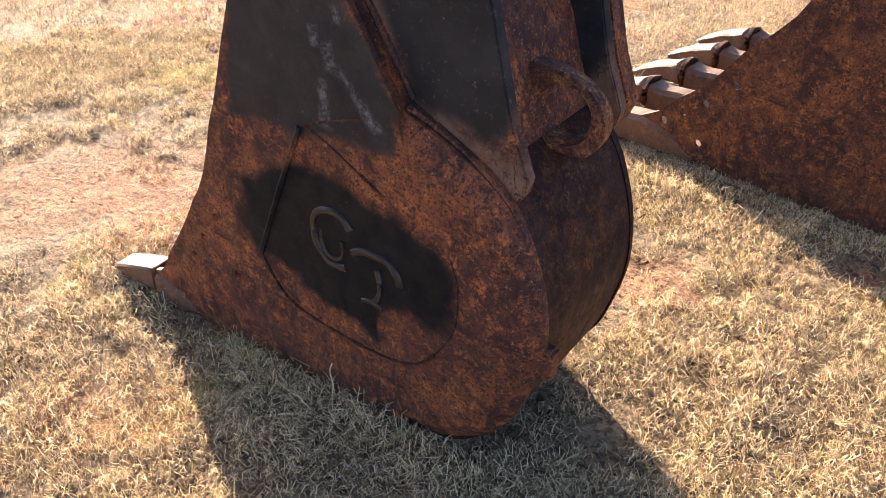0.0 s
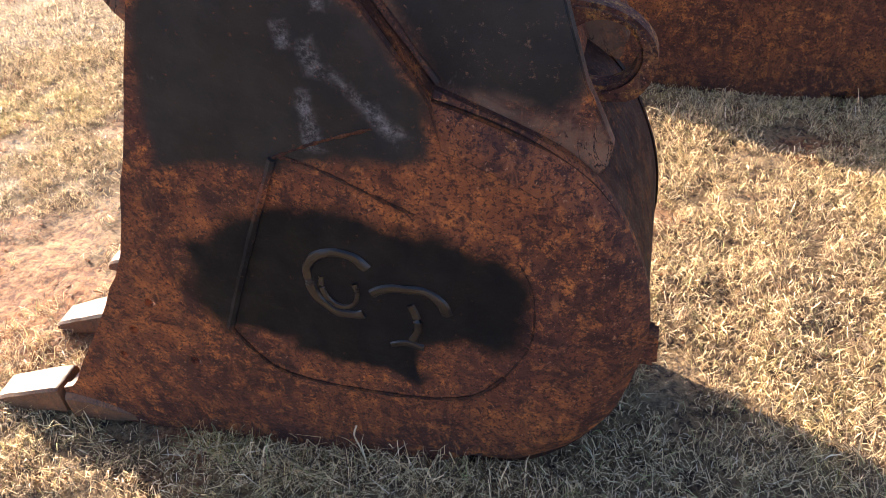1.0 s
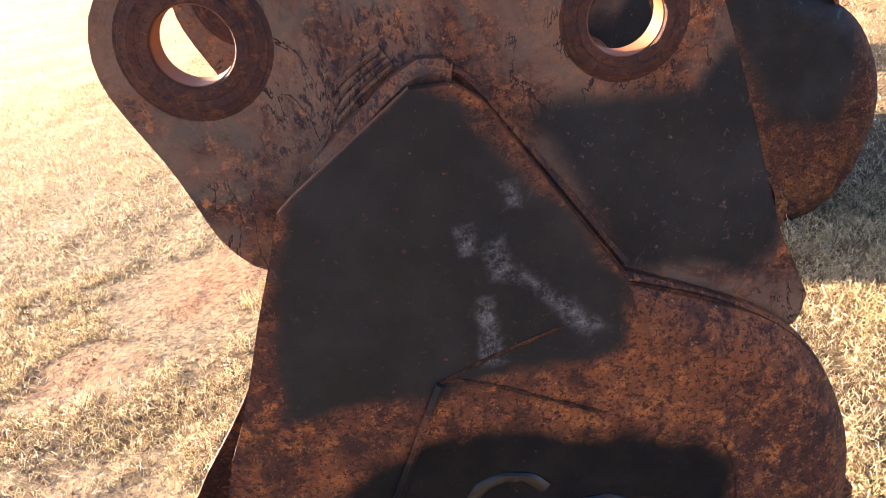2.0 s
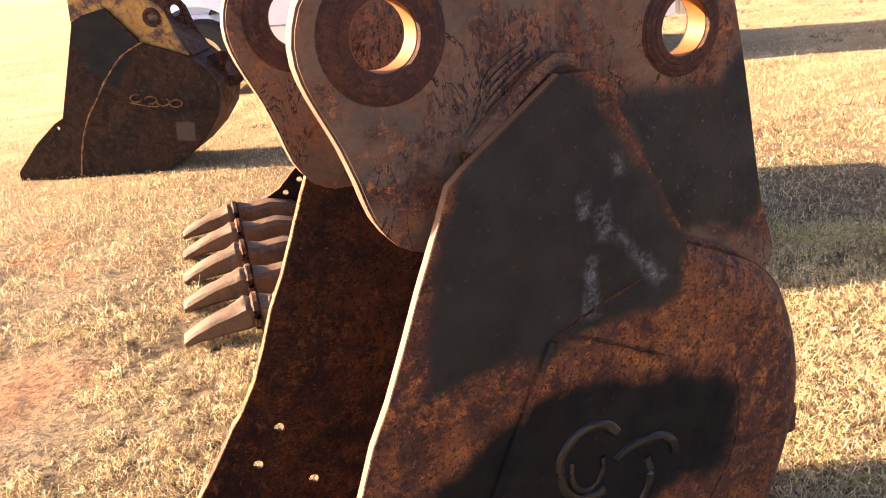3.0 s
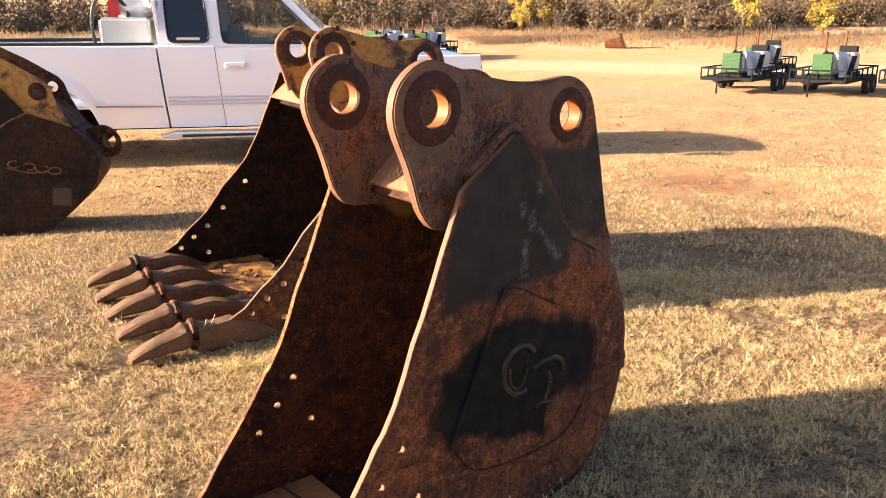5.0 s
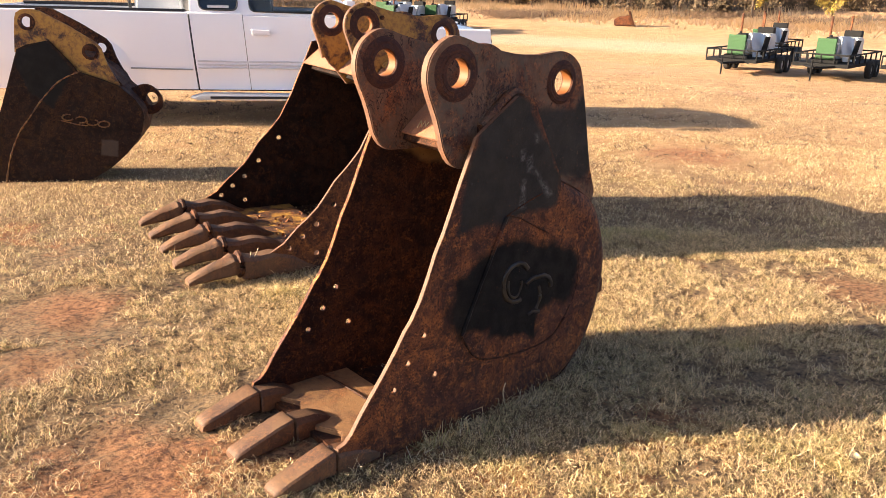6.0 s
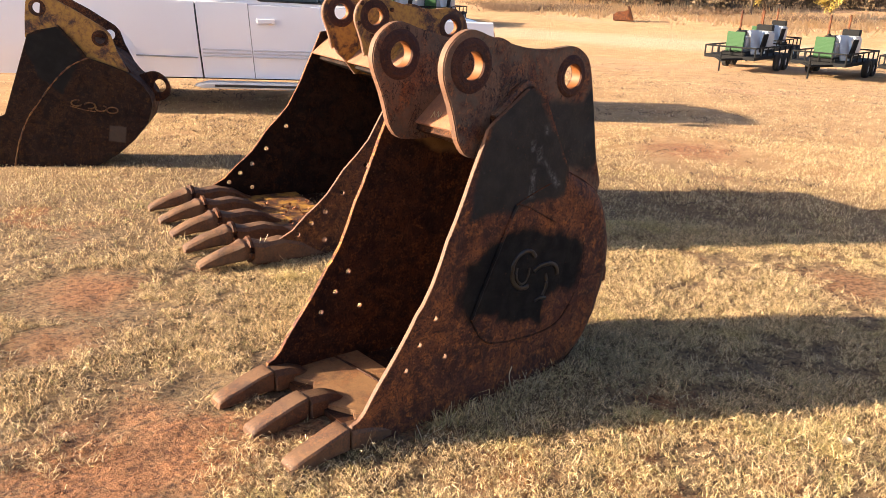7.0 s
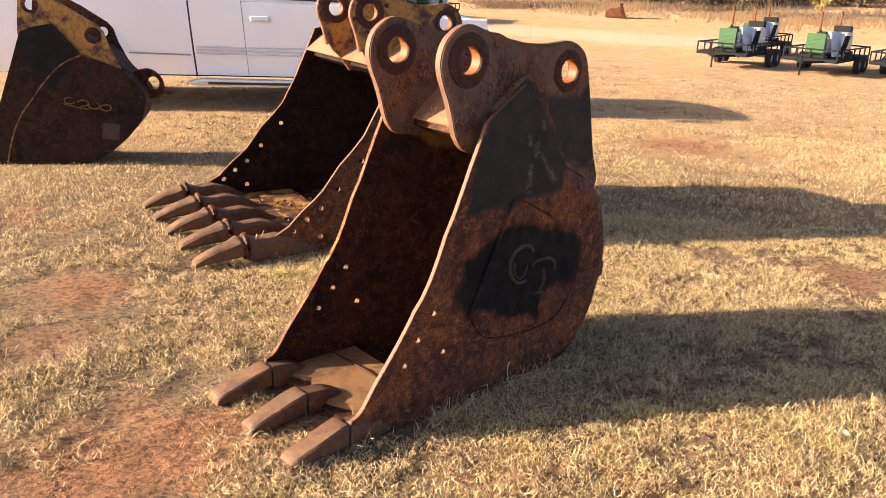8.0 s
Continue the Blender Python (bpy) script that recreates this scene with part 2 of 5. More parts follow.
TRIM_GREY = plain("grey plastic trim", (0.30, 0.31, 0.33), 0.45)
BLACK_PLASTIC = plain("black plastic", (0.02, 0.02, 0.022), 0.5)
RUBBER = plain("tyre rubber", (0.022, 0.022, 0.022), 0.85, 0, 40, 0.4, 0.3)
CHROME = plain("aluminium", (0.62, 0.63, 0.65), 0.28, 1.0)
BLACK_STEEL = plain("black painted steel", (0.010, 0.010, 0.011), 0.7)
BLACK_STEEL.node_tree.nodes["Principled BSDF"].inputs["Specular IOR Level"].default_value = 0.15
GREEN = plain("green machine paint", (0.017, 0.088, 0.019), 0.6)
SILVER = plain("pale grey machine sheet", (0.50, 0.52, 0.54), 0.4, 0.1)
RED = plain("red plastic", (0.45, 0.03, 0.03), 0.5)
OCHRE = plain("ochre rust on raised marks", (0.30, 0.17, 0.05), 0.8, 0, 60, 0.5, 0.3)
GLASS = Nodes("dark window glass", 0.03).done((0.012, 0.016, 0.018))
GLASS.node_tree.nodes["Principled BSDF"].inputs["Specular IOR Level"].default_value = 0.9
GLASS_CLEAR = Nodes("clear window glass", 0.03).done((0.03, 0.05, 0.045))
GLASS_CLEAR.node_tree.nodes["Principled BSDF"].inputs["Alpha"].default_value = 0.24
LAMP_RED = plain("red lamp plastic", (0.4, 0.02, 0.02), 0.25)

# ---- mesh helpers ----


def thing(name, x, y, z, yaw, label, category, group=""):
    ob = new(name)
    ob.empty_display_size = 0.2
    ob.matrix_world = pose(x, y, z, 0, 0, yaw)
    return tagged(ob, label, category, group)


def finish(name, bm, material, smooth=35, edge=None):
    me = bpy.data.meshes.new(name)
    bmesh.ops.recalc_face_normals(bm, faces=bm.faces)
    if edge:
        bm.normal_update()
        # only edges turned towards the sun take the sunlit colour
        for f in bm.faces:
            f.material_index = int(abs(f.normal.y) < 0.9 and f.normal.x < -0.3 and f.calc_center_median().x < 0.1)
    bm.to_mesh(me)
    bm.free()
    me.materials.append(material)
    if edge:
        me.materials.append(edge)
    me.shade_smooth()
    me.set_sharp_from_angle(angle=radians(smooth))
    return me


def part(name, bm, material, parent, label="", smooth=35, edge=None):
    ob = new(name, finish(name, bm, material, smooth, edge))
    ob.parent = parent
    return tagged(ob, label)


def curve_points(pts, steps=4, closed=False):
    """Catmull-Rom through the points."""
    out, n = [], len(pts)
    for i in range(n if closed else n - 1):
        p = [Vector(pts[(i + k) % n] if closed else pts[min(max(i + k, 0), n - 1)]) for k in (-1, 0, 1, 2)]
        for s in range(steps):
            t = s / steps
            out.append(0.5 * (2 * p[1] + (p[2] - p[0]) * t + (2 * p[0] - 5 * p[1] + 4 * p[2] - p[3]) * t * t + (3 * p[1] - p[0] - 3 * p[2] + p[3]) * t ** 3))
    if not closed:
        out.append(Vector(pts[-1]))
    return out


def ring_points(x, z, r, n=24, squash=1.0):
    return [(x + r * math.cos(2 * math.pi * i / n), z + r * squash * math.sin(2 * math.pi * i / n)) for i in range(n)]


def plate(outer, holes, y0, y1, bevel=0.004, bm=None):
    """A flat plate: an outline in x-z with holes, from y0 to y1."""
    own = bmesh.new()
    edges = []
    for loop in (outer, *holes):
        vs = [own.verts.new((p[0], y0, p[1])) for p in loop]
        edges += [own.edges.new((a, b)) for a, b in zip(vs, vs[1:] + vs[:1])]
    bmesh.ops.triangle_fill(own, use_beauty=True, use_dissolve=False, edges=edges)
    got = bmesh.ops.extrude_face_region(own, geom=list(own.faces))
    up = [v for v in got["geom"] if isinstance(v, bmesh.types.BMVert)]
    for v in up:
        v.co.y = y1
    bmesh.ops.recalc_face_normals(own, faces=own.faces)
    if bevel:
        sharp = [e for e in own.edges if len(e.link_faces) == 2 and e.calc_face_angle(0) > 1.2]
        bmesh.ops.bevel(own, geom=sharp, offset=bevel, segments=2, affect="EDGES", clamp_overlap=True)
    if bm is None:
        return own
    me = bpy.data.meshes.new("tmp")
    own.to_mesh(me)
    own.free()
    bm.from_mesh(me)
    bpy.data.meshes.remove(me)
    return bm


def sheet(profile, thick, y0, y1, bm=None):
    """A bent sheet: an open profile in x-z, thickened to the left of its way, from y0 to y1."""
    bm = bm or bmesh.new()
    n = len(profile)
    inner = []
    for i in range(n):
        a, b = Vector(profile[max(i - 1, 0)]), Vector(profile[min(i + 1, n - 1)])
        d = (b - a).normalized()
        inner.append(Vector(profile[i]) + Vector((-d.y, d.x)) * thick)
    cols = [[bm.verts.new((p[0], y, p[1])) for p in line] for line in (profile, inner) for y in (y0, y1)]
    a0, a1, b0, b1 = cols
    for i in range(n - 1):
        for p, q in ((a0, a1), (b1, b0), (a1, b1), (b0, a0)):
            bm.faces.new((p[i], p[i + 1], q[i + 1], q[i]))
    for i in (0, n - 1):
        bm.faces.new((a0[i], a1[i], b1[i], b0[i]))
    return bm


def tube(points, r, sides=8, bm=None, close=False, squash=1.0):
    bm = bm or bmesh.new()
    pts = [Vector(p) for p in points]
    rings = []
    n = len(pts)
    for i, p in enumerate(pts):
        a, b = (pts[(i - 1) % n], pts[(i + 1) % n]) if close else (pts[max(i - 1, 0)], pts[min(i + 1, n - 1)])
        q = (b - a).to_track_quat("Z", "Y")
        rr = r[i] if isinstance(r, (list, tuple)) else r
        rings.append([bm.verts.new(p + q @ Vector((rr * math.cos(2 * math.pi * k / sides), rr * squash * math.sin(2 * math.pi * k / sides), 0))) for k in range(sides)])
    for i in range(n if close else n - 1):
        r0, r1 = rings[i], rings[(i + 1) % n]
        for k in range(sides):
            bm.faces.new((r0[k], r0[(k + 1) % sides], r1[(k + 1) % sides], r1[k]))
    if not close:
        bm.faces.new(rings[0][::-1]), bm.faces.new(rings[-1])
    return bm


def block(x0, x1, y0, y1, z0, z1, bevel=0.005, bm=None, segments=2):
    bm = bm or bmesh.new()
    got = bmesh.ops.create_cube(bm, size=1)["verts"]
    for v in got:
        v.co = ((x0 + x1) / 2 + v.co.x * (x1 - x0), (y0 + y1) / 2 + v.co.y * (y1 - y0), (z0 + z1) / 2 + v.co.z * (z1 - z0))
    if bevel:
        bmesh.ops.bevel(bm, geom=list({e for v in got for e in v.link_edges}), offset=bevel, segments=segments, affect="EDGES", clamp_overlap=True)
    return bm


def lathe(profile, axis_x, axis_z, n=28, bm=None):
    """Turns (radius, y) points about an axis along y through (axis_x, axis_z)."""
    bm = bm or bmesh.new()
    rows = [[bm.verts.new((axis_x + r * math.cos(2 * math.pi * k / n), y, axis_z + r * math.sin(2 * math.pi * k / n))) for k in range(n)] for r, y in profile]
    for a, b in zip(rows, rows[1:] + rows[:1]):
        for k in range(n):
            bm.faces.new((a[k], a[(k + 1) % n], b[(k + 1) % n], b[k]))
    return bm


def roughen(bm, amount, scale, seed=0.0):
    for v in bm.verts:
        v.co += noise.noise_vector(v.co * scale + Vector((seed, 0, 0))) * amount


def tapered(bm, x0, width, k, near=0.0):
    """Narrows a bucket towards its back: its far side, and by "near" its near side, draw in more and more past x0."""
    for v in bm.verts:
        s = v.co.y / width
        v.co.y += (near * (1 - s) - k * s) * max(v.co.x - x0, 0) ** 2
    return bm


def rolled_rim(bm, outline, middle, reach, y, deep, thick):
    """A rim that rolls inwards from a side plate to the shell: from the outline drawn towards the middle out to the outline itself."""
    rows = []
    for x, z in outline:
        d = Vector((middle[0] - x, middle[1] - z)).normalized() * reach
        row = []
        for s in (0.0, 0.25, 0.5, 0.72, 0.88, 0.97, 1.0):
            row.append((x + d.x * (1 - s), y + deep * s ** 3, z + d.y * (1 - s)))
        row += [(x, y + deep + math.copysign(thick, deep), z), (x + d.x, y + math.copysign(thick, deep), z + d.y)]
        rows.append([bm.verts.new(p) for p in row])
    for a, b in zip(rows, rows[1:]):
        for k in range(len(a)):
            bm.faces.new((a[k], a[(k + 1) % len(a)], b[(k + 1) % len(a)], b[k]))
    bm.faces.new(rows[0]), bm.faces.new(rows[-1])


def ground_z(x, y):
    """The field: level round the buckets, then falling away and rising again to the woods."""
    d = math.hypot(x + 1.5, y - 2.0)
    fall = -1.2 * (0.5 - 0.5 * math.cos(math.pi * min(max((d - 6) / 27, 0), 1)))
    rise = 0.044 * max(d - 40, 0)
    a = math.atan2(y - 2, x + 1.5)
    side = 0.5 + 0.5 * math.cos(min(abs(a - radians(25)), math.pi / 2) * 2)
    near = max(0.0, 1 - d / 9)
    rough = near * (0.016 * noise.noise((x * 5.5, y * 5.5, 9)) + 0.010 * noise.noise((x * 13, y * 13, 4))) + 0.014 * noise.noise((x * 1.7, y * 1.7, 0)) + 0.05 * noise.noise((x * 0.25, y * 0.25, 3)) * min(1, max(0, (d - 3) / 6))
    return (fall + rise) * (0.25 + 0.75 * side) + rough

# ---- ground ----
g = Nodes("dry mown grass on red earth", 0.95)
g_pos = g.t.nodes.new("ShaderNodeNewGeometry").outputs["Position"]
g_big, g_mid = g.noise(0.55, 5, 0.6, 0.3, g_pos), g.noise(2.6, 5, 0.65, 0.3, g_pos)
g_fine, g_hair = g.noise(38, 5, 0.75, 0.5, g_pos), g.noise(150, 3, 0.7, 0, g_pos)
earth = g.mix(g.step(g_fine, 0.36, 0.62), (0.17, 0.062, 0.027), (0.56, 0.235, 0.092))
earth = g.mix(g.step(g.noise(15, 6, 0.8, 0.6, g_pos), 0.53, 0.64, 0, 0.7), earth, (0.10, 0.038, 0.019))
straw = g.mix(g.step(g_fine, 0.36, 0.60), (0.040, 0.020, 0.010), (0.34, 0.215, 0.105))
straw = g.mix(g.step(g.noise(9, 5, 0.7, 0.6, g_pos), 0.46, 0.66, 0, 0.35), straw, (0.40, 0.28, 0.15))
straw = g.mix(g.step(g_hair, 0.58, 0.72, 0, 0.6), straw, (0.70, 0.54, 0.32))
# out in the field the sward looks even and pale
g_x, g_y, _ = g.split(g_pos)
g_far = g.step(g.math("ADD", g.math("POWER", g.math("ABSOLUTE", g.math("ADD", g_x, 1.5)), 2), g.math("POWER", g.math("ABSOLUTE", g.math("SUBTRACT", g_y, 1.0)), 2)), 4, 48)
streak = g.noise(1.3, 6, 0.75, 0.8, g.scaled(0.55, 1.6, 1, g_pos))
field = g.mix(g.step(streak, 0.40, 0.66), (0.48, 0.285, 0.125), (0.63, 0.40, 0.20))
field = g.mix(g.step(g.noise(4.5, 6, 0.8, 1.0, g.scaled(0.5, 1.5, 1, g_pos)), 0.57, 0.68, 0, 0.75), field, (0.30, 0.18, 0.09))
field = g.mix(g.step(g.noise(9, 6, 0.85, 0.6, g.scaled(0.6, 1.3, 1, g_pos)), 0.56, 0.66, 0, 0.7), field, (0.24, 0.145, 0.07))
field = g.mix(g.step(g.noise(26, 6, 0.85, 0.4, g_pos), 0.55, 0.63, 0, 0.7), field, (0.22, 0.125, 0.06))
field = g.mix(g.step(g.noise(2.4, 7, 0.85, 0.9, g.scaled(0.5, 1.7, 1, g_pos)), 0.56, 0.66, 0, 0.6), field, (0.30, 0.165, 0.075))
field = g.mix(g.step(g.noise(0.09, 4, 0.6, 0.5, g_pos), 0.52, 0.66, 0, 0.6), field, (0.62, 0.34, 0.20))
straw = g.mix(g_far, straw, field)
bare = g.math("ADD", g.math("MULTIPLY", g_big, 0.6), g.math("MULTIPLY", g_mid, 0.45))
g_color = g.mix(g.math("MULTIPLY", g.step(bare, 0.57, 0.66), g.step(g_far, 0, 1, 1, 0.2)), straw, earth)
for bx, by, br, amount in ((-2.75, 1.6, 0.75, 0.8), (-2.35, 1.42, 0.45, 0.6), (-2.3, 3.25, 0.5, 0.8), (-2.65, 2.7, 0.35, 0.6), (-2.95, 1.4, 0.5, 0.65), (-0.73, 2.2, 0.3, 0.6), (-0.73, 0.74, 0.25, 0.5), (4.2, 3.9, 0.9, 0.95), (1.4, 0.95, 0.5, 0.5), (-1.75, 0.72, 0.3, 0.4)):
    dist = g.math("SQRT", g.math("ADD", g.math("POWER", g.math("ABSOLUTE", g.math("SUBTRACT", g_x, bx)), 2), g.math("POWER", g.math("ABSOLUTE", g.math("SUBTRACT", g_y, by)), 2)))
    spot = g.step(g.math("ADD", dist, g.math("MULTIPLY", g.noise(5, 5, 0.7, 0.3, g_pos), br * 1.3)), br * 0.7, br * 1.5, amount, 0)
    g_color = g.mix(spot, g_color, earth)
# the pale gravel track beyond
track = g.step(g.math("ABSOLUTE", g.math("SUBTRACT", g.math("ADD", g.math("MULTIPLY", g_x, 0.80), g.math("MULTIPLY", g_y, 0.60)), 42.0)), 1.2, 4.5, 0.38, 0)
g_color = g.mix(track, g_color, (0.74, 0.55, 0.40))
GROUND = g.done(g_color, None, g.math("ADD", g_fine, g.math("MULTIPLY", g_hair, 0.5)), 1.0, 0.045)


BARE_SPOTS = [(-2.75, 1.6, 0.65), (-2.3, 3.25, 0.55), (-2.65, 2.7, 0.3), (-2.95, 1.4, 0.4), (-0.73, 2.2, 0.25), (-0.73, 0.74, 0.2), (4.2, 3.9, 0.8), (1.4, 0.95, 0.4)]


def bare_soil(x, y):
    """How bare of grass the ground is, at its red spots."""
    return max(math.exp(-((x - a) ** 2 + (y - b) ** 2) / (r * r)) for a, b, r in BARE_SPOTS)


def ground_mesh():
    radii = [0.0]
    r, dr = 0.0, 0.04
    while r < 700:
        r += dr
        dr = max(0.04, r * 0.018) if r < 12 else r * 0.06
        radii.append(r)
    n = 440
    verts, faces = [(-1.0, 1.5, ground_z(-1.0, 1.5))], []
    for r in radii[1:]:
        for k in range(n):
            a = 2 * math.pi * k / n
            x, y = -1.0 + r * math.cos(a), 1.5 + r * math.sin(a)
            verts.append((x, y, ground_z(x, y)))
    for k in range(n):
        faces.append((0, 1 + k, 1 + (k + 1) % n))
    for i in range(len(radii) - 2):
        a, b = 1 + i * n, 1 + (i + 1) * n
        for k in range(n):
            faces.append((a + k, b + k, b + (k + 1) % n, a + (k + 1) % n))
    me = bpy.data.meshes.new("ground")
    me.from_pydata(verts, [], faces)
    me.materials.append(GROUND)
    me.shade_smooth()
    return me


tagged(new("ground", ground_mesh()), "dry straw-coloured mown field with patches of bare red earth", "field", kind="structure")

# ---- excavator buckets ----
EAR = [(-0.175, 1.015), (-0.215, 1.035), (-0.25, 1.085), (-0.268, 1.145), (-0.288, 1.205), (-0.31, 1.255), (-0.33, 1.305), (-0.336, 1.352), (-0.322, 1.405),
       (-0.288, 1.445), (-0.24, 1.472), (-0.19, 1.476), (-0.13, 1.458), (-0.045, 1.435), (0.075, 1.41), (0.20, 1.402), (0.29, 1.41), (0.335, 1.412), (0.38, 1.40),
       (0.42, 1.376), (0.448, 1.342), (0.47, 1.275), (0.505, 1.135), (0.55, 0.94), (0.592, 0.83), (0.57, 0.775)]
EAR_LOW = [(0.46, 0.835), (0.30, 0.90), (0.12, 0.97), (-0.02, 1.01), (-0.10, 1.01)]
SHELL_BACK = [(0.200, 0.000), (0.395, 0.012), (0.510, 0.085), (0.578, 0.175), (0.611, 0.240), (0.656, 0.400), (0.660, 0.520), (0.638, 0.630), (0.590, 0.740), (0.526, 0.810), (0.427, 0.872), (0.294, 0.930), (0.100, 1.000), (-0.040, 1.045), (-0.100, 1.072)]
SIDE_BACK = [(0.200, 0.000), (0.400, 0.012), (0.515, 0.085), (0.583, 0.175), (0.616, 0.240), (0.661, 0.400), (0.665, 0.520), (0.642, 0.630), (0.595, 0.740), (0.531, 0.815), (0.446, 0.868), (0.309, 0.937)]
SIDE_TOP = [(0.14, 1.235), (0.105, 1.262), (0.05, 1.266), (-0.125, 1.15), (-0.15, 1.13)]


def tooth(x_joint, x_tip, y, z0, z1, half, fork=False):
    """A cast tooth: a hollow-ground wedge from its socket to its chisel tip."""
    bm = bmesh.new()
    rows = []
    spans = ((0.0, 0.98, 0.0, 0.98), (0.02, 1.0, -0.02, 1.0), (0.25, 1.0, -0.08, 0.84), (0.5, 0.97, -0.16, 0.62), (0.75, 0.94, -0.22, 0.40), (0.95, 0.90, -0.25, 0.20), (1.0, 0.86, -0.25, 0.06))
    if fork:
        spans = ((0.0, 1.0, 0.0, 1.0), (0.12, 1.08, -0.02, 1.08), (0.25, 0.92, -0.06, 0.92), (0.5, 0.86, -0.14, 0.70), (0.75, 0.82, -0.24, 0.40), (0.94, 0.74, -0.32, 0.10), (1.0, 0.66, -0.34, -0.04))
    h = z1 - z0
    for s, w, a, b in spans:
        x = x_joint + (x_tip - x_joint) * s
        low, high, hw = max(z0 + a * h, 0.004), z0 + b * h, half * w
        c = min(0.007 if not fork else 0.014, (high - low) * 0.3)
        ridge = (0.014 if fork else 0.0) * math.sin(math.pi * min(s * 1.2, 1))
        loop = [(-hw + c, low), (hw - c, low), (hw, low + c), (hw, high - c), (hw - c, high), (0, high + ridge), (-hw + c, high), (-hw, high - c), (-hw, low + c)]
        rows.append([bm.verts.new((x, y + p, q)) for p, q in loop])
    for a, b in zip(rows, rows[1:]):
        for k in range(len(a)):
            bm.faces.new((a[k], a[(k + 1) % len(a)], b[(k + 1) % len(b)], b[k]))
    bm.faces.new(rows[0]), bm.faces.new(rows[-1][::-1])
    bmesh.ops.subdivide_edges(bm, edges=bm.edges[:], cuts=1, use_grid_fill=True)
    roughen(bm, 0.006 if fork else 0.003, 16, y)
    return bm


def adapter(x_back, x_joint, y, z0, z1, half, hump, flare=0.0):
    """The cast nose that carries a tooth, running back on to the lip."""
    bm = bmesh.new()
    rows = []
    for s, w, t in ((0.0, 0.55, 0.06), (0.15, 0.75, 0.30), (0.35, 0.88, 0.68 + hump), (0.6, 0.95, 0.92 + hump), (0.85, 1.0, 0.95), (0.97, 1.0 + flare, 0.98 + flare), (1.0, 0.9, 0.88)):
        x, hw = x_back + (x_joint - x_back) * s, half * w
        high = z0 + (z1 - z0) * t
        c = min(0.02, (high - z0) * 0.3)
        loop = [(-hw, z0), (hw, z0), (hw, high - c), (hw - c, high), (-hw + c, high), (-hw, high - c)]
        rows.append([bm.verts.new((x, y + p, q)) for p, q in loop])
    for a, b in zip(rows, rows[1:]):
        for k in range(6):
            bm.faces.new((a[k], a[(k + 1) % 6], b[(k + 1) % 6], b[k]))
    bm.faces.new(rows[0]), bm.faces.new(rows[-1][::-1])
    bmesh.ops.subdivide_edges(bm, edges=bm.edges[:], cuts=1, use_grid_fill=True)
    roughen(bm, 0.004, 11, y + 5)
    return bm


def bead(points, r, wave=0.25):
    """A weld bead: a lumpy half-round string along the points."""
    pts = curve_points(points, 8)
    return tube(pts, [r * (1 + wave * math.sin(i * 2.1) + wave * 0.5 * math.sin(i * 0.7)) for i in range(len(pts))], 6)


def boss(x, z, y0, y1, hole, outer):
    """A pin boss: a stepped, worn collar round the pin's bore."""
    face = []
    for f, sink in ((0.0, 0.004), (0.04, 0.0), (0.30, 0.0005), (0.34, 0.0022), (0.42, 0.0018), (0.55, 0.0010), (0.62, 0.0030), (0.76, 0.0040), (0.80, 0.0062), (0.96, 0.008), (1.0, 0.014)):
        face.append((hole + (outer - hole) * f, sink))
    face = [(r, d * 1.5) for r, d in face]
    p = [(r, y0 + d) for r, d in face] + [(r, y1 - d) for r, d in face[::-1]]
    return lathe(p, x, z, 36)


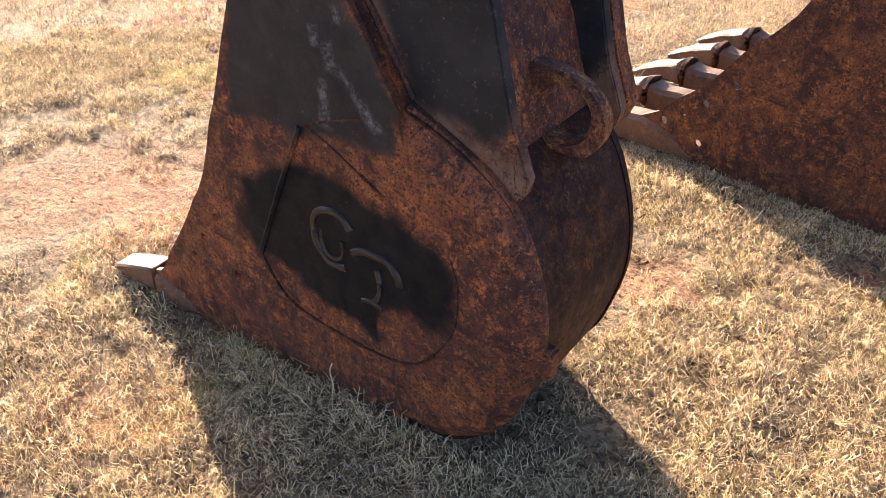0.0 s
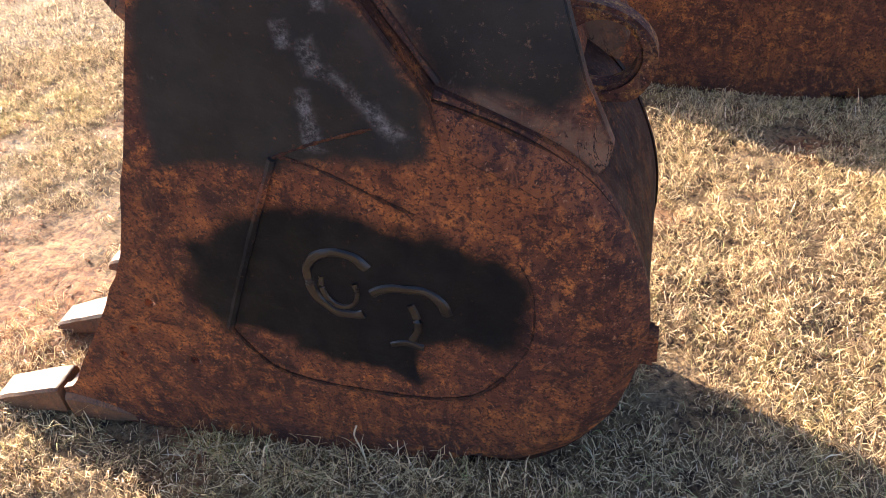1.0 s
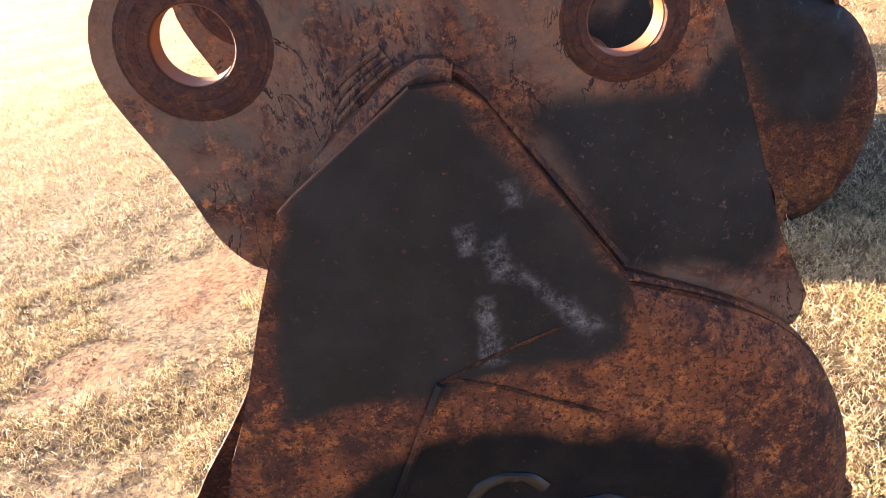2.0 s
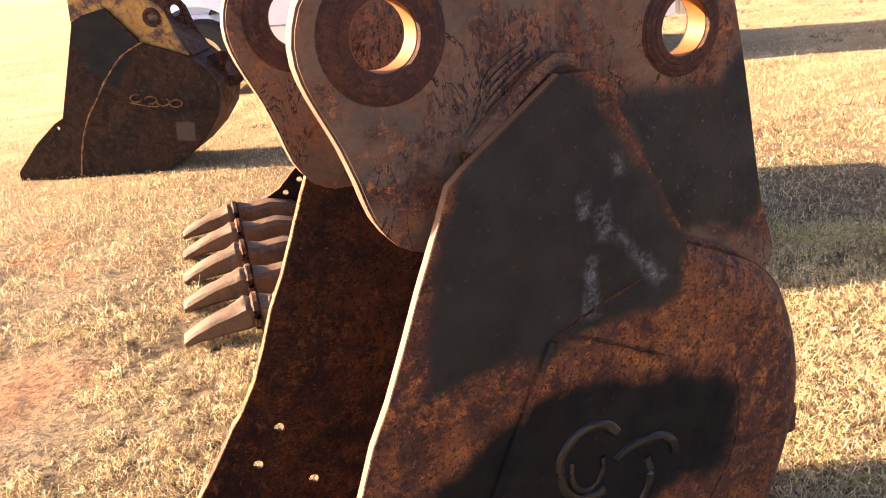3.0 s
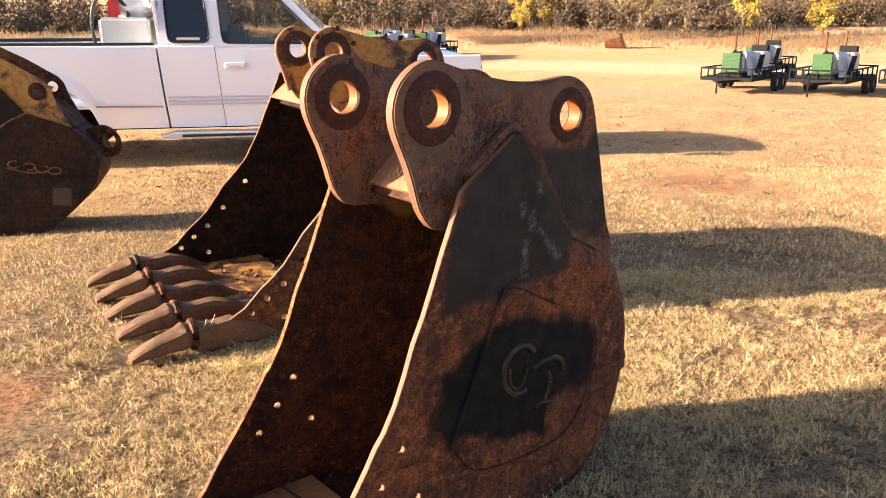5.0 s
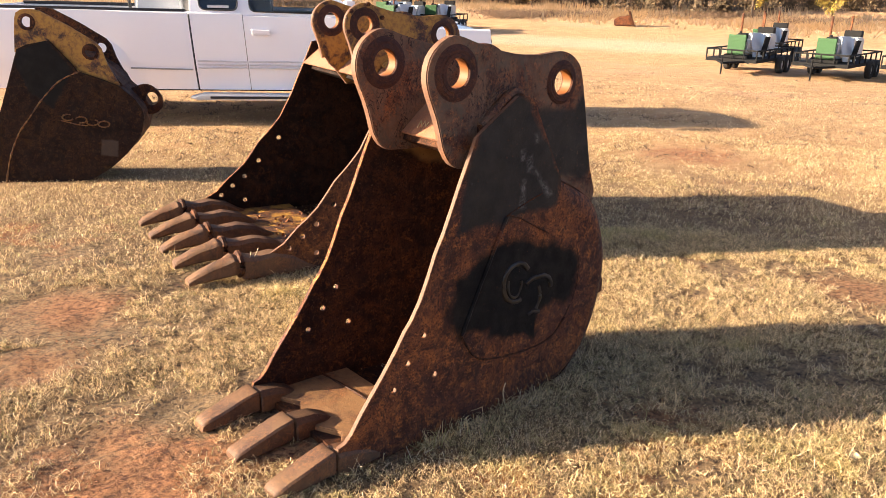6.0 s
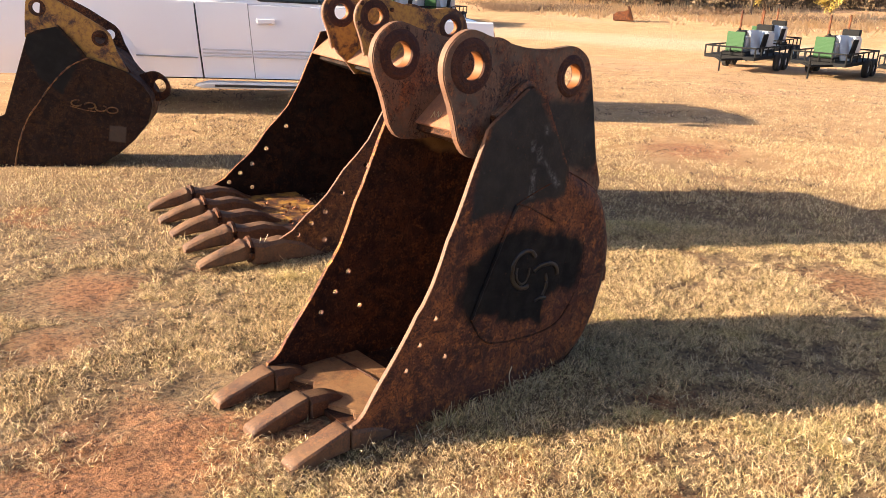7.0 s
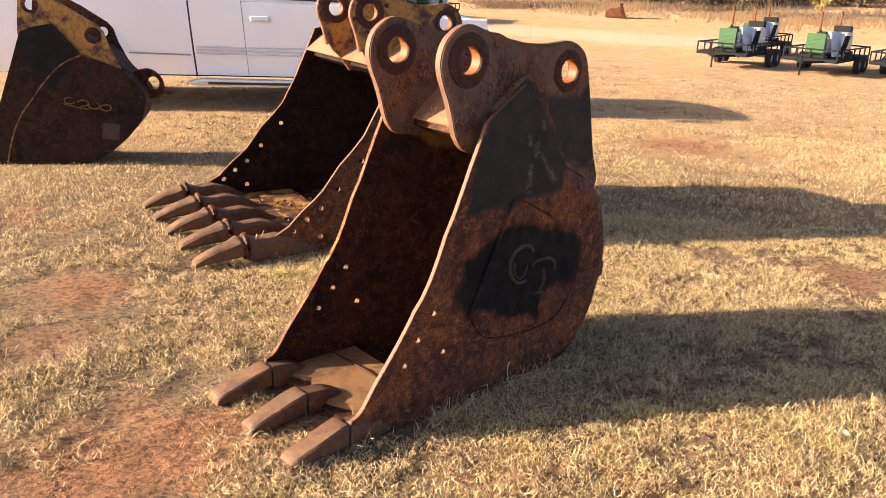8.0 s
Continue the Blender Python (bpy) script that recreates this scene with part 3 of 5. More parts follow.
def bucket(root, lip, width, k, side_mat, ear_mat, ear_y, far_y, holes_near, holes_far, thick=0.019, ear_thick=0.034, inside=RUST_INSIDE, far_ear=RUST, hole=0.0125, wide_top=False, plate_shift=(0.0, 0.0), ear_outline=None, side_top=None, ear_lift=0.0):
    """The parts that the two bigger buckets share. lip: the side's front edge from its top to the bottom of the lip."""
    x_front = lip[-1][0]
    x0 = lip[-1][0]
    middle = (0.2, 0.48)
    rim = curve_points([Vector(p) for p in SIDE_BACK[1:]], 3)
    flat = [Vector((p[0] + (middle[0] - p[0]) * 0.16, p[1] + (middle[1] - p[1]) * 0.16)) for p in rim]
    side = [(x_front + 0.02, 0.012), (x_front + 0.25, 0.004), (-0.17, 0.003), (0.2, 0.003)] + flat[:-1] + [SIDE_BACK[-1]] + (side_top or SIDE_TOP) + lip
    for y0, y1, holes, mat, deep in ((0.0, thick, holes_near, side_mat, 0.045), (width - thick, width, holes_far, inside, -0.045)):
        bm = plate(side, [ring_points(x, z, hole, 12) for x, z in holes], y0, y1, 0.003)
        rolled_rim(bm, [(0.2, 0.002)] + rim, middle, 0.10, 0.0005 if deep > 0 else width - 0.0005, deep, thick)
        part("side_plate", tapered(bm, x0, width, k), mat, root, "rusted side plate with bolt holes", 30, EDGE_SUNLIT if mat == side_mat else RUST_PALE)
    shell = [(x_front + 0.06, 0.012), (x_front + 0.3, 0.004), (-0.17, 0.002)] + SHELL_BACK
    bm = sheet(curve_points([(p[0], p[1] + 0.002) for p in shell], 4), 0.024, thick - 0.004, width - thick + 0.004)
    part("shell", tapered(bm, x0, width, k + 0.008, 0.012), inside, root, "curved bucket shell, brown rust darkened for the shade inside")
    e0 = ear_y
    lifted = [(x, z + ear_lift * min(max((z - 1.05) / 0.2, 0), 1)) for x, z in ear_outline or EAR]
    ear_out = curve_points([Vector(p) for p in lifted], 2) + [Vector(p) for p in EAR_LOW]
    for a, b, mat in ((e0, e0 + ear_thick, ear_mat), (far_y, far_y + ear_thick, far_ear)):
        bores = [(-0.205, 1.352 + ear_lift, 0.052, 0.104), (0.335, 1.295 + ear_lift, 0.05, 0.088)]
        bm = plate(ear_out, [ring_points(x, z, o * 0.9, 28) for x, z, h, o in bores], a, b, 0.004)
        ear = part("ear", bm, mat, root, "thick flame-cut hinge ear", 30, EDGE_SUNLIT)
        for x, z, h, o in bores:
            part("pin_boss", boss(x, z, a - 0.011, b + 0.011, h, o), RUST_BOSS, ear, "worn round pin boss with an open bore")
            part("bushing", lathe([(h - 0.0015, a - 0.004), (h + 0.002, a - 0.004), (h + 0.002, b + 0.004), (h - 0.0015, b + 0.004)], x, z, 36), BORE, ear, "bright worn bore lining")
    fill = [(-0.09, 1.06), (0.30, 0.90), (0.312, 0.936), (0.138, 1.232), (0.104, 1.258), (0.051, 1.262), (-0.10, 1.163)]
    for a, b in () if wide_top else ((thick - 0.002, e0 + 0.002), (far_y + ear_thick - 0.002, width - thick - k * 0.9 + 0.002)):
        part("spacer", plate(fill, [], a, b, 0.002), RUST_DARK, root)
    edge = [(-0.09, 1.165), (0.05, 1.272), (0.105, 1.268), (0.145, 1.232), (0.318, 0.945)]
    part("weld_bead", bead([(x, e0 - 0.013, z - 0.004) for x, z in edge[:3]], 0.019, 0.10), ear_mat, root)
    part("weld_bead", bead([(x - 0.004, e0 - 0.003, z - 0.002) for x, z in edge[2:]], 0.008, 0.2), side_mat, root)
    for i in range(1, 5):
        o = 0.012 + 0.011 * i
        part("weld_bead", bead([(-0.10 - o * 0.6 + 0.02 * i, e0 - 0.001, 1.158 + o * 0.8), (-0.02 - o * 0.5, e0 - 0.001, 1.222 + o * 0.8), (0.045 - o * 0.4, e0 - 0.001, 1.27 + o * 0.7)], 0.0045, 0.15), ear_mat, root)
    spans = [(e0 + ear_thick - 0.003, far_y + 0.003)]
    if wide_top:
        spans += [(thick - 0.002, e0 + 0.003), (far_y + ear_thick - 0.003, width - thick - k * 0.9)]
    for y0, y1 in spans:
        slope = [(-0.112, 1.076), (-0.038, 1.141), (0.042, 1.207), (0.115, 1.232), (0.29, 1.222), (0.385, 1.155), (0.437, 1.035), (0.50, 0.83)]
        part("hinge_plate", sheet([(px + plate_shift[0], pz + plate_shift[1]) for px, pz in slope[:4]], 0.010, y0, y1), HINGE_SUNLIT, root, "sloping plate between the hinge ears")
        part("back_plate", sheet(slope[3:], 0.012, y0, y1), RUST, root)
    return (e0 + far_y + ear_thick) / 2, x0


LABEL_A = "rust-brown three-toothed steel bucket with black paint patches on grass"
A = thing("excavator_bucket", -1.3, 1.19, 0, 0, LABEL_A, "excavator bucket", "buckets on the grass")
LIP_A = [(-0.172, 1.075), (-0.215, 0.976), (-0.247, 0.895), (-0.285, 0.804), (-0.32, 0.735), (-0.35, 0.653), (-0.385, 0.572), (-0.425, 0.504), (-0.452, 0.472),
         (-0.485, 0.418), (-0.53, 0.352), (-0.578, 0.288), (-0.634, 0.215), (-0.68, 0.145), (-0.705, 0.12), (-0.735, 0.11), (-0.745, 0.03)]
A_MID, A_X0 = bucket(A, LIP_A, 0.63, 0.062, A_SIDE, A_EAR, 0.055, 0.472, [(-0.50, 0.26), (-0.439, 0.348), (-0.312, 0.267), (-0.367, 0.438)],
                     [(-0.484, 0.277), (-0.414, 0.356), (-0.351, 0.438), (-0.293, 0.269)], inside=A_INSIDE_SHADED, far_ear=A_EAR)


def wear_plate(root):
    out = [(0.019, 0.821), (-0.187, 0.392), (-0.117, 0.286), (-0.005, 0.246), (0.206, 0.233), (0.324, 0.256), (0.395, 0.322), (0.45, 0.42), (0.462, 0.54), (0.44, 0.62), (0.38, 0.68), (0.24, 0.70), (0.132, 0.765)]
    part("wear_plate", plate(curve_points([Vector(p) for p in out[:2]], 1) + curve_points([Vector(p) for p in out[2:]], 2), [], -0.0004, 0.001, 0.0003), A_SIDE, root, "thin steel plate welded to the side")
    part("weld_bead", bead([(x, -0.002, z) for x, z in out[1:7]], 0.0042, 0.35), WELD, root)
    part("weld_bead", bead([(x, 0.0005, z) for x, z in out[6:10]], 0.0022, 0.5), WELD, root)
    part("weld_bead", bead([(0.03, 0.0, 0.826), (0.10, 0.0, 0.80), (0.17, 0.0, 0.762), (0.26, 0.0, 0.715)], 0.0035, 0.4), WELD, root)
    part("weld_bead", bead([(-0.187, -0.003, 0.392), (-0.10, -0.003, 0.58), (0.019, -0.003, 0.821)], 0.008, 0.1), A_SIDE, root)
    part("weld_bead", bead([(0.019, 0.0, 0.821), (0.07, 0.0, 0.842), (0.13, 0.0, 0.862), (0.21, 0.0, 0.885)], 0.003, 0.4), WELD, root)
    # the maker's mark, as plain raised shapes
    def raised(points, r, label=""):
        bm = tube(curve_points([(x, 0.0, z) for x, z in points], 4), r, 8)
        for v in bm.verts:
            v.co.y *= 0.6
        roughen(bm, 0.005, 22)
        part("raised_mark", bm, A_BLACK, root, label)

    raised([(0.095 + 0.070 * math.cos(radians(a)), 0.54 + 0.080 * math.sin(radians(a))) for a in range(35, 300, 20)], 0.0105, "raised ring-shaped casting mark under black paint")
    raised([(0.085 + 0.036 * math.cos(radians(a)), 0.53 + 0.050 * math.sin(radians(a))) for a in range(150, 380, 25)], 0.007)
    raised([(0.150, 0.520), (0.175, 0.534), (0.215, 0.540), (0.262, 0.535), (0.290, 0.510), (0.296, 0.480)], 0.0105)
    raised([(0.224, 0.50), (0.232, 0.47), (0.228, 0.43), (0.216, 0.40)], 0.009)
    raised([(0.170, 0.385), (0.20, 0.392), (0.235, 0.386)], 0.008)


wear_plate(A)
for y in (0.035, 0.315, 0.585):
    part("tooth_adapter", adapter(-0.53, -0.742, y, 0.015, 0.102, 0.048, -0.05), TOOTH, A)
    part("tooth", tooth(-0.752, -0.985, y, 0.024, 0.108, 0.046), TOOTH, A, "pale worn wedge-shaped tooth")
lip_a = part("lip", plate([(-0.655, 0.02), (-0.3, 0.02), (-0.3, 0.61), (-0.655, 0.61), (-0.66, 0.54), (-0.615, 0.46), (-0.665, 0.37), (-0.665, 0.26), (-0.615, 0.17), (-0.66, 0.09)], [], 0, 0.034), LIP_STEEL, A, "worn lip plate")
part("weld_bead", bead([(-0.42, 0.03, 0.058), (-0.40, 0.3, 0.059), (-0.42, 0.60, 0.058)], 0.005), WELD, A)
lip_a.matrix_local = Matrix(((1, 0, 0, 0), (0, 0, 1, 0), (0, 1, 0, 0.022), (0, 0, 0, 1)))
LOOP = [(0.38, 0.985), (0.48, 0.992), (0.56, 0.980), (0.615, 0.950), (0.646, 0.908), (0.650, 0.865), (0.632, 0.825), (0.60, 0.80), (0.52, 0.80)]
part("lifting_eye", plate(curve_points([Vector(p) for p in LOOP], 3), [ring_points(0.552, 0.893, 0.066, 24, 0.95)], A_MID - 0.027, A_MID + 0.027, 0.008), RUST_LOOP, A, "thick steel lifting loop on the back")
part("ear_doubler", plate([(0.30, 1.20), (0.455, 1.22), (0.505, 1.12), (0.55, 0.94), (0.592, 0.83), (0.57, 0.775), (0.40, 0.87)], [], 0.51, 0.575, 0.005), RUST, A)
# chalk scribbles on the sloping plate: steps up the slope and across it
for pts in (((0.15, 0.40), (0.32, 0.41), (0.18, 0.38), (0.34, 0.39), (0.2, 0.36), (0.33, 0.365)), ((0.55, 0.35), (0.72, 0.33), (0.55, 0.33), (0.68, 0.35)), ((0.30, 0.27), (0.52, 0.265), (0.50, 0.235), (0.30, 0.25), (0.28, 0.22)), ((0.22, 0.20), (0.50, 0.19), (0.52, 0.165))):
    part("chalk_mark", tube([(-0.120 + 0.158 * u, y, 1.0875 + 0.132 * u) for u, y in pts], 0.0018, 5), CHALK, A, "pale chalk scribble")
part("heel_lug", block(0.628, 0.685, 0.035, 0.085, 0.355, 0.435, 0.008), RUST, A)

LABEL_B = "wide rusted steel bucket with five long teeth on grass"
B = thing("excavator_bucket", -0.33, 2.975, -0.012, -9.5, LABEL_B, "excavator bucket", "buckets on the grass")
LIP_B = [(-0.21, 0.985), (-0.257, 0.877), (-0.348, 0.713), (-0.42, 0.63), (-0.513, 0.538), (-0.57, 0.46), (-0.622, 0.393), (-0.685, 0.335), (-0.748, 0.286), (-0.837, 0.198), (-0.925, 0.15),
         (-0.995, 0.13), (-1.064, 0.12), (-1.075, 0.03)]
B_HOLES = [(-0.806, 0.168), (-0.72, 0.23), (-0.63, 0.293), (-0.635, 0.116), (-0.52, 0.40), (-0.365, 0.56)]
B_MID, B_X0 = bucket(B, LIP_B, 1.40, 0.03, B_SIDE, YELLOW_THIN, 0.235, 0.735, B_HOLES, B_HOLES, inside=B_INSIDE_SHADED, far_ear=YELLOW_THIN, hole=0.0165, wide_top=True, plate_shift=(-0.045, 0.012),
                     ear_outline=[(-0.185, 1.10), (-0.222, 1.122), (-0.252, 1.160)] + EAR[3:], side_top=[(0.14, 1.235), (0.105, 1.262), (0.05, 1.266), (-0.095, 1.242), (-0.152, 1.11)], ear_lift=0.065)
for k in range(6):
    a = radians(20 + 60 * k)
    part("bolt", tube([(-0.205 + 0.118 * math.cos(a), 0.222, 1.417 + 0.118 * math.sin(a)), (-0.205 + 0.118 * math.cos(a), 0.236, 1.417 + 0.118 * math.sin(a))], 0.014, 6), RUST_DARK, B, "rusty hexagon bolt head")
for i in range(5):
    y = 0.04 + i * 0.325
    part("tooth_adapter", adapter(-0.62, -1.09, y, 0.03, 0.15, 0.062, 0.12, 0.08), TOOTH, B)
    part("tooth", tooth(-1.10, -1.39, y, 0.055, 0.15, 0.06, True), TOOTH, B, "pale worn ridged tooth")
    ring = [(-1.095, y + 0.072 * math.cos(a), 0.105 + 0.062 * math.sin(a)) for a in [2 * math.pi * k / 14 for k in range(14)]]
    part("tooth_retainer", tube(ring, [0.012 + 0.008 * abs(math.sin(k * 1.7 + i)) for k in range(14)], 6, close=True), RUST_DARK, B)
lip_b = part("lip", plate([(-0.97, 0.02), (-0.3, 0.02), (-0.3, 1.36), (-0.97, 1.36)], [], 0, 0.034), YELLOW_DIRTY, B, "dirty ochre lip plate with worn yellow paint")
lip_b.matrix_local = Matrix(((1, 0, 0, 0), (0, 0, 1, 0), (0, 1, 0, 0.022), (0, 0, 0, 1)))
part("lifting_eye", plate(curve_points([Vector(p) for p in LOOP], 3), [ring_points(0.56, 0.885, 0.050, 16, 0.9)], B_MID - 0.028, B_MID + 0.028, 0.008), RUST, B)

LABEL_C = "smaller dark brown bucket with yellow hinge ears and black patch"
C = thing("excavator_bucket", -1.40, 6.125, -0.03, -29.5, LABEL_C, "excavator bucket", "buckets on the grass")
C.scale = (1.03, 1.03, 1.03)
C_SIDE_OUT = [(-0.98, 0.03), (-0.7, 0.02), (-0.53, 0.012), (0.0, 0.01), (0.112, 0.04), (0.272, 0.135), (0.405, 0.253), (0.515, 0.394), (0.555, 0.532), (0.545, 0.61), (0.495, 0.689),
              (0.388, 0.79), (0.27, 0.84), (0.083, 0.905), (0.048, 0.963), (-0.098, 1.137), (-0.264, 1.102), (-0.336, 1.066), (-0.40, 0.89), (-0.564, 0.448), (-0.63, 0.415), (-0.8, 0.28), (-0.98, 0.09)]
C_W = 0.50
for a, b in ((0.0, 0.022), (C_W - 0.022, C_W)):
    part("side_plate", plate(C_SIDE_OUT, [ring_points(-0.615, 0.38, 0.014, 10)], a, b, 0.003), C_SIDE, C, "dark brown side plate", 30)
c_shell = [(-0.96, 0.035), (-0.53, 0.014), (0.0, 0.012), (0.112, 0.042), (0.27, 0.137), (0.402, 0.255), (0.512, 0.396), (0.55, 0.532), (0.54, 0.61), (0.49, 0.687), (0.388, 0.785), (0.27, 0.835), (0.083, 0.90), (-0.1, 0.96), (-0.25, 1.0)]
part("shell", sheet(curve_points(c_shell, 4), 0.02, 0.018, C_W - 0.018), RUST_DARK, C)
c_ear = [(-0.36, 1.045), (-0.345, 1.2), (-0.33, 1.30), (-0.318, 1.335), (-0.275, 1.362), (-0.21, 1.365), (-0.156, 1.355), (0.04, 1.25), (0.235, 1.125), (0.27, 1.08), (0.30, 0.98), (0.388, 0.79), (0.27, 0.82), (0.06, 0.90), (-0.1, 0.96), (-0.3, 1.0)]
for a, b, m in ((0.03, 0.06, YELLOW), (C_W - 0.06, C_W - 0.03, RUST_DARK)):
    ear = part("ear", plate(c_ear, [ring_points(-0.248, 1.269, 0.045, 20), ring_points(0.191, 1.052, 0.045, 20)], a, b, 0.004), m, C, "hinge ear with worn paint", 30)
    for x, z in ((-0.248, 1.269), (0.191, 1.052)):
        part("pin_boss", boss(x, z, a - 0.006, b + 0.006, 0.04, 0.07), RUST_DARK, ear)
part("hinge_plate", sheet([(-0.25, 1.0), (-0.05, 1.03), (0.15, 1.0), (0.3, 0.9), (0.39, 0.78)], 0.02, 0.058, C_W - 0.058), RUST_DARK, C)
part("lifting_eye", plate(curve_points([Vector(p) for p in [(0.39, 0.73), (0.47, 0.765), (0.555, 0.78), (0.63, 0.74), (0.672, 0.665), (0.662, 0.585), (0.60, 0.54), (0.51, 0.54)]], 3), [ring_points(0.592, 0.663, 0.048, 18, 1.15)], C_W / 2 - 0.025, C_W / 2 + 0.025, 0.006), RUST_DARK, C)
seam = [(-0.536, 0.02), (-0.491, 0.2), (-0.404, 0.405), (-0.306, 0.54), (-0.186, 0.697), (-0.048, 0.831), (0.105, 0.905)]
part("weld_bead", bead([(x, 0.002, z) for x, z in seam], 0.0065, 0.45), SEAM, C, "yellow rusted weld seam")
for x, z, turn in ((-0.02, 0.545, 60), (0.075, 0.525, 250), (0.16, 0.505, 150), (0.245, 0.49, 0)):
    ring = [(x + 0.042 * math.cos(radians(q + turn)), -0.001, z + 0.024 * math.sin(radians(q + turn))) for q in range(0, 300 if turn else 360, 30)]
    bm = bead(ring + ([ring[0]] if not turn else []), 0.0062, 0.3)
    part("raised_mark", bm, SEAM, C, "raised worn casting mark")
part("raised_mark", bead([(-0.075, -0.001, 0.52), (-0.02, -0.001, 0.505), (0.06, -0.001, 0.485), (0.12, -0.001, 0.478)], 0.0045, 0.4), SEAM, C)

# ---- pickup truck ----


def swept(sections, bm=None):
    """A skin through rows of points."""
    bm = bm or bmesh.new()
    rows = [[bm.verts.new(p) for p in row] for row in sections]
    for a, b in zip(rows, rows[1:]):
        for k in range(len(a) - 1):
            bm.faces.new((a[k], a[k + 1], b[k + 1], b[k]))
    return bm


def body_side(x0, x1, y, sign, top, bottom, arch=None, n=40):
    """A pressed body side: full at the belt, tucked in below, with a wheel arch cut out and a returned edge."""
    rows = []
    for i in range(n + 1):
        x = x0 + (x1 - x0) * i / n
        low = bottom
        if arch and abs(x - arch[0]) < arch[2]:
            low = max(low, arch[1] + math.sqrt(arch[2] ** 2 - (x - arch[0]) ** 2))
        row = []
        for s in (0, 0.08, 0.2, 0.34, 0.38, 0.5, 0.65, 0.8, 0.92, 0.98, 1.0):
            z = low + (top - low) * s
            h = (z - bottom) / (top - bottom)
            tuck = 0.05 * max(0, 0.36 - h) / 0.36 + 0.045 * max(0, h - 0.55) ** 1.6 + (0.03 if s == 1.0 else 0)
            if arch and abs(math.hypot(x - arch[0], z - arch[1]) - arch[2]) < 0.09:
                tuck -= 0.025
            row.append((x, y + sign * tuck, z))
        row.insert(0, (x, y + sign * 0.10, low + 0.01))
        row.append((x, y + sign * 0.09, top - 0.01))
        rows.append(row)
    bm = swept(rows)
    for end in (rows[0], rows[-1]):
        bm.faces.new([bm.verts.new(p) for p in end])
    return bm


def wheel(parent, x, y, r, sign):
    w = part("wheel", lathe([(r * 0.60, 0.02), (r * 0.62, 0.0), (r * 0.92, 0.0), (r, 0.03), (r, 0.20), (r * 0.92, 0.23), (r * 0.62, 0.23), (r * 0.60, 0.2)], 0, 0, 40), RUBBER, parent, "black tyre")
    w.matrix_local = pose(x, y, r) @ Matrix.Diagonal((1, sign, 1, 1))
    part("rim", lathe([(0.03, 0.035), (r * 0.2, 0.02), (r * 0.45, 0.05), (r * 0.58, 0.01), (r * 0.61, 0.008), (r * 0.61, 0.2), (0.03, 0.2)], 0, 0, 32), CHROME, w, "bright metal wheel rim")
    return w


truck = thing("pickup_truck", 0.63, 8.21, -0.055, -30, "white extended-cab pickup truck parked on the grass", "pickup truck")
truck.scale = (1.08, 1.08, 1.08)
bpy.context.view_layer.update()
W = 1.98
for y, sgn in ((0.0, 1), (W, -1)):
    part("bed_side", body_side(-2.15, -0.010, y, sgn, 1.24, 0.43, (-1.14, 0.40, 0.48)), WHITE_PAINT, truck)
    part("door_rear", body_side(0.008, 0.547, y, sgn, 1.24, 0.43, None, 8), WHITE_PAINT, truck)
    door = part("door_front", body_side(0.553, 1.78, y, sgn, 1.22, 0.43, None, 16), WHITE_PAINT, truck)
    part("fender", body_side(1.792, 3.25, y, sgn, 1.12, 0.45, (2.39, 0.40, 0.48)), WHITE_PAINT, truck)
    s = -1 if sgn > 0 else 1
    h = part("door_handle", block(0.62, 0.83, min(y, y + s * 0.03), max(y, y + s * 0.03), 1.005, 1.08, 0.02, None, 3), WHITE_PAINT, door, "white pull handle")
    part("handle_pocket", block(0.66, 0.79, min(y + s * 0.02, y + s * 0.033), max(y + s * 0.02, y + s * 0.033), 1.022, 1.036, 0.005), TRIM_GREY, h)
    for k, z in enumerate((0.735, 0.70, 0.665)):
        part("moulding", tube([(0.03, y + s * 0.004, z), (0.54, y + s * 0.004, z)], 0.009, 8), MOULD, truck)
        part("moulding", tube([(0.565, y + s * 0.004, z), (1.75, y + s * 0.004, z)], 0.009, 8), MOULD, truck)
    part("moulding", tube([(-0.66, y + s * 0.003, 0.655), (-0.03, y + s * 0.003, 0.645)], 0.008, 8), TRIM_GREY, truck)
    board = [Vector(p) for p in [(-0.10, 0.36), (0.0, 0.335), (1.75, 0.33), (1.85, 0.37), (1.75, 0.39), (0.05, 0.40)]]
    lo, hi = sorted((y + s * 0.12, y - s * 0.08))
    step = part("running_board", plate(board, [], lo, hi, 0.012), BOARD, truck, "aluminium running board")
    lo, hi = sorted((y + s * 0.128, y + s * 0.11))
    part("tread_strip", block(0.12, 1.7, lo, hi, 0.352, 0.378, 0.004), BLACK_PLASTIC, step)
    wheel(truck, -1.2, y + (0.03 if sgn > 0 else -0.03), 0.375, sgn)
    wheel(truck, 2.39, y + (0.03 if sgn > 0 else -0.03), 0.375, sgn)
    part("bed_rail_cap", block(-2.14, -0.02, *sorted((y + sgn * 0.03, y + sgn * 0.13)), 1.225, 1.262, 0.012), BLACK_PLASTIC, truck)
for y0, y1 in ((0.10, 0.42), (W - 0.42, W - 0.10)):
    for xc in (-1.14, 2.39):
        arch = [(xc + 0.50 * math.cos(radians(a)), 0.40 + 0.50 * math.sin(radians(a))) for a in range(180, -1, -12)]
        part("wheel_liner", sheet(arch, 0.02, y0, y1), BLACK_PLASTIC, truck)
part("bed_floor", block(-2.13, -0.02, 0.1, W - 0.1, 0.62, 0.66), WHITE_PAINT, truck)
part("bed_front", block(-0.06, -0.02, 0.1, W - 0.1, 0.62, 1.23), WHITE_PAINT, truck)
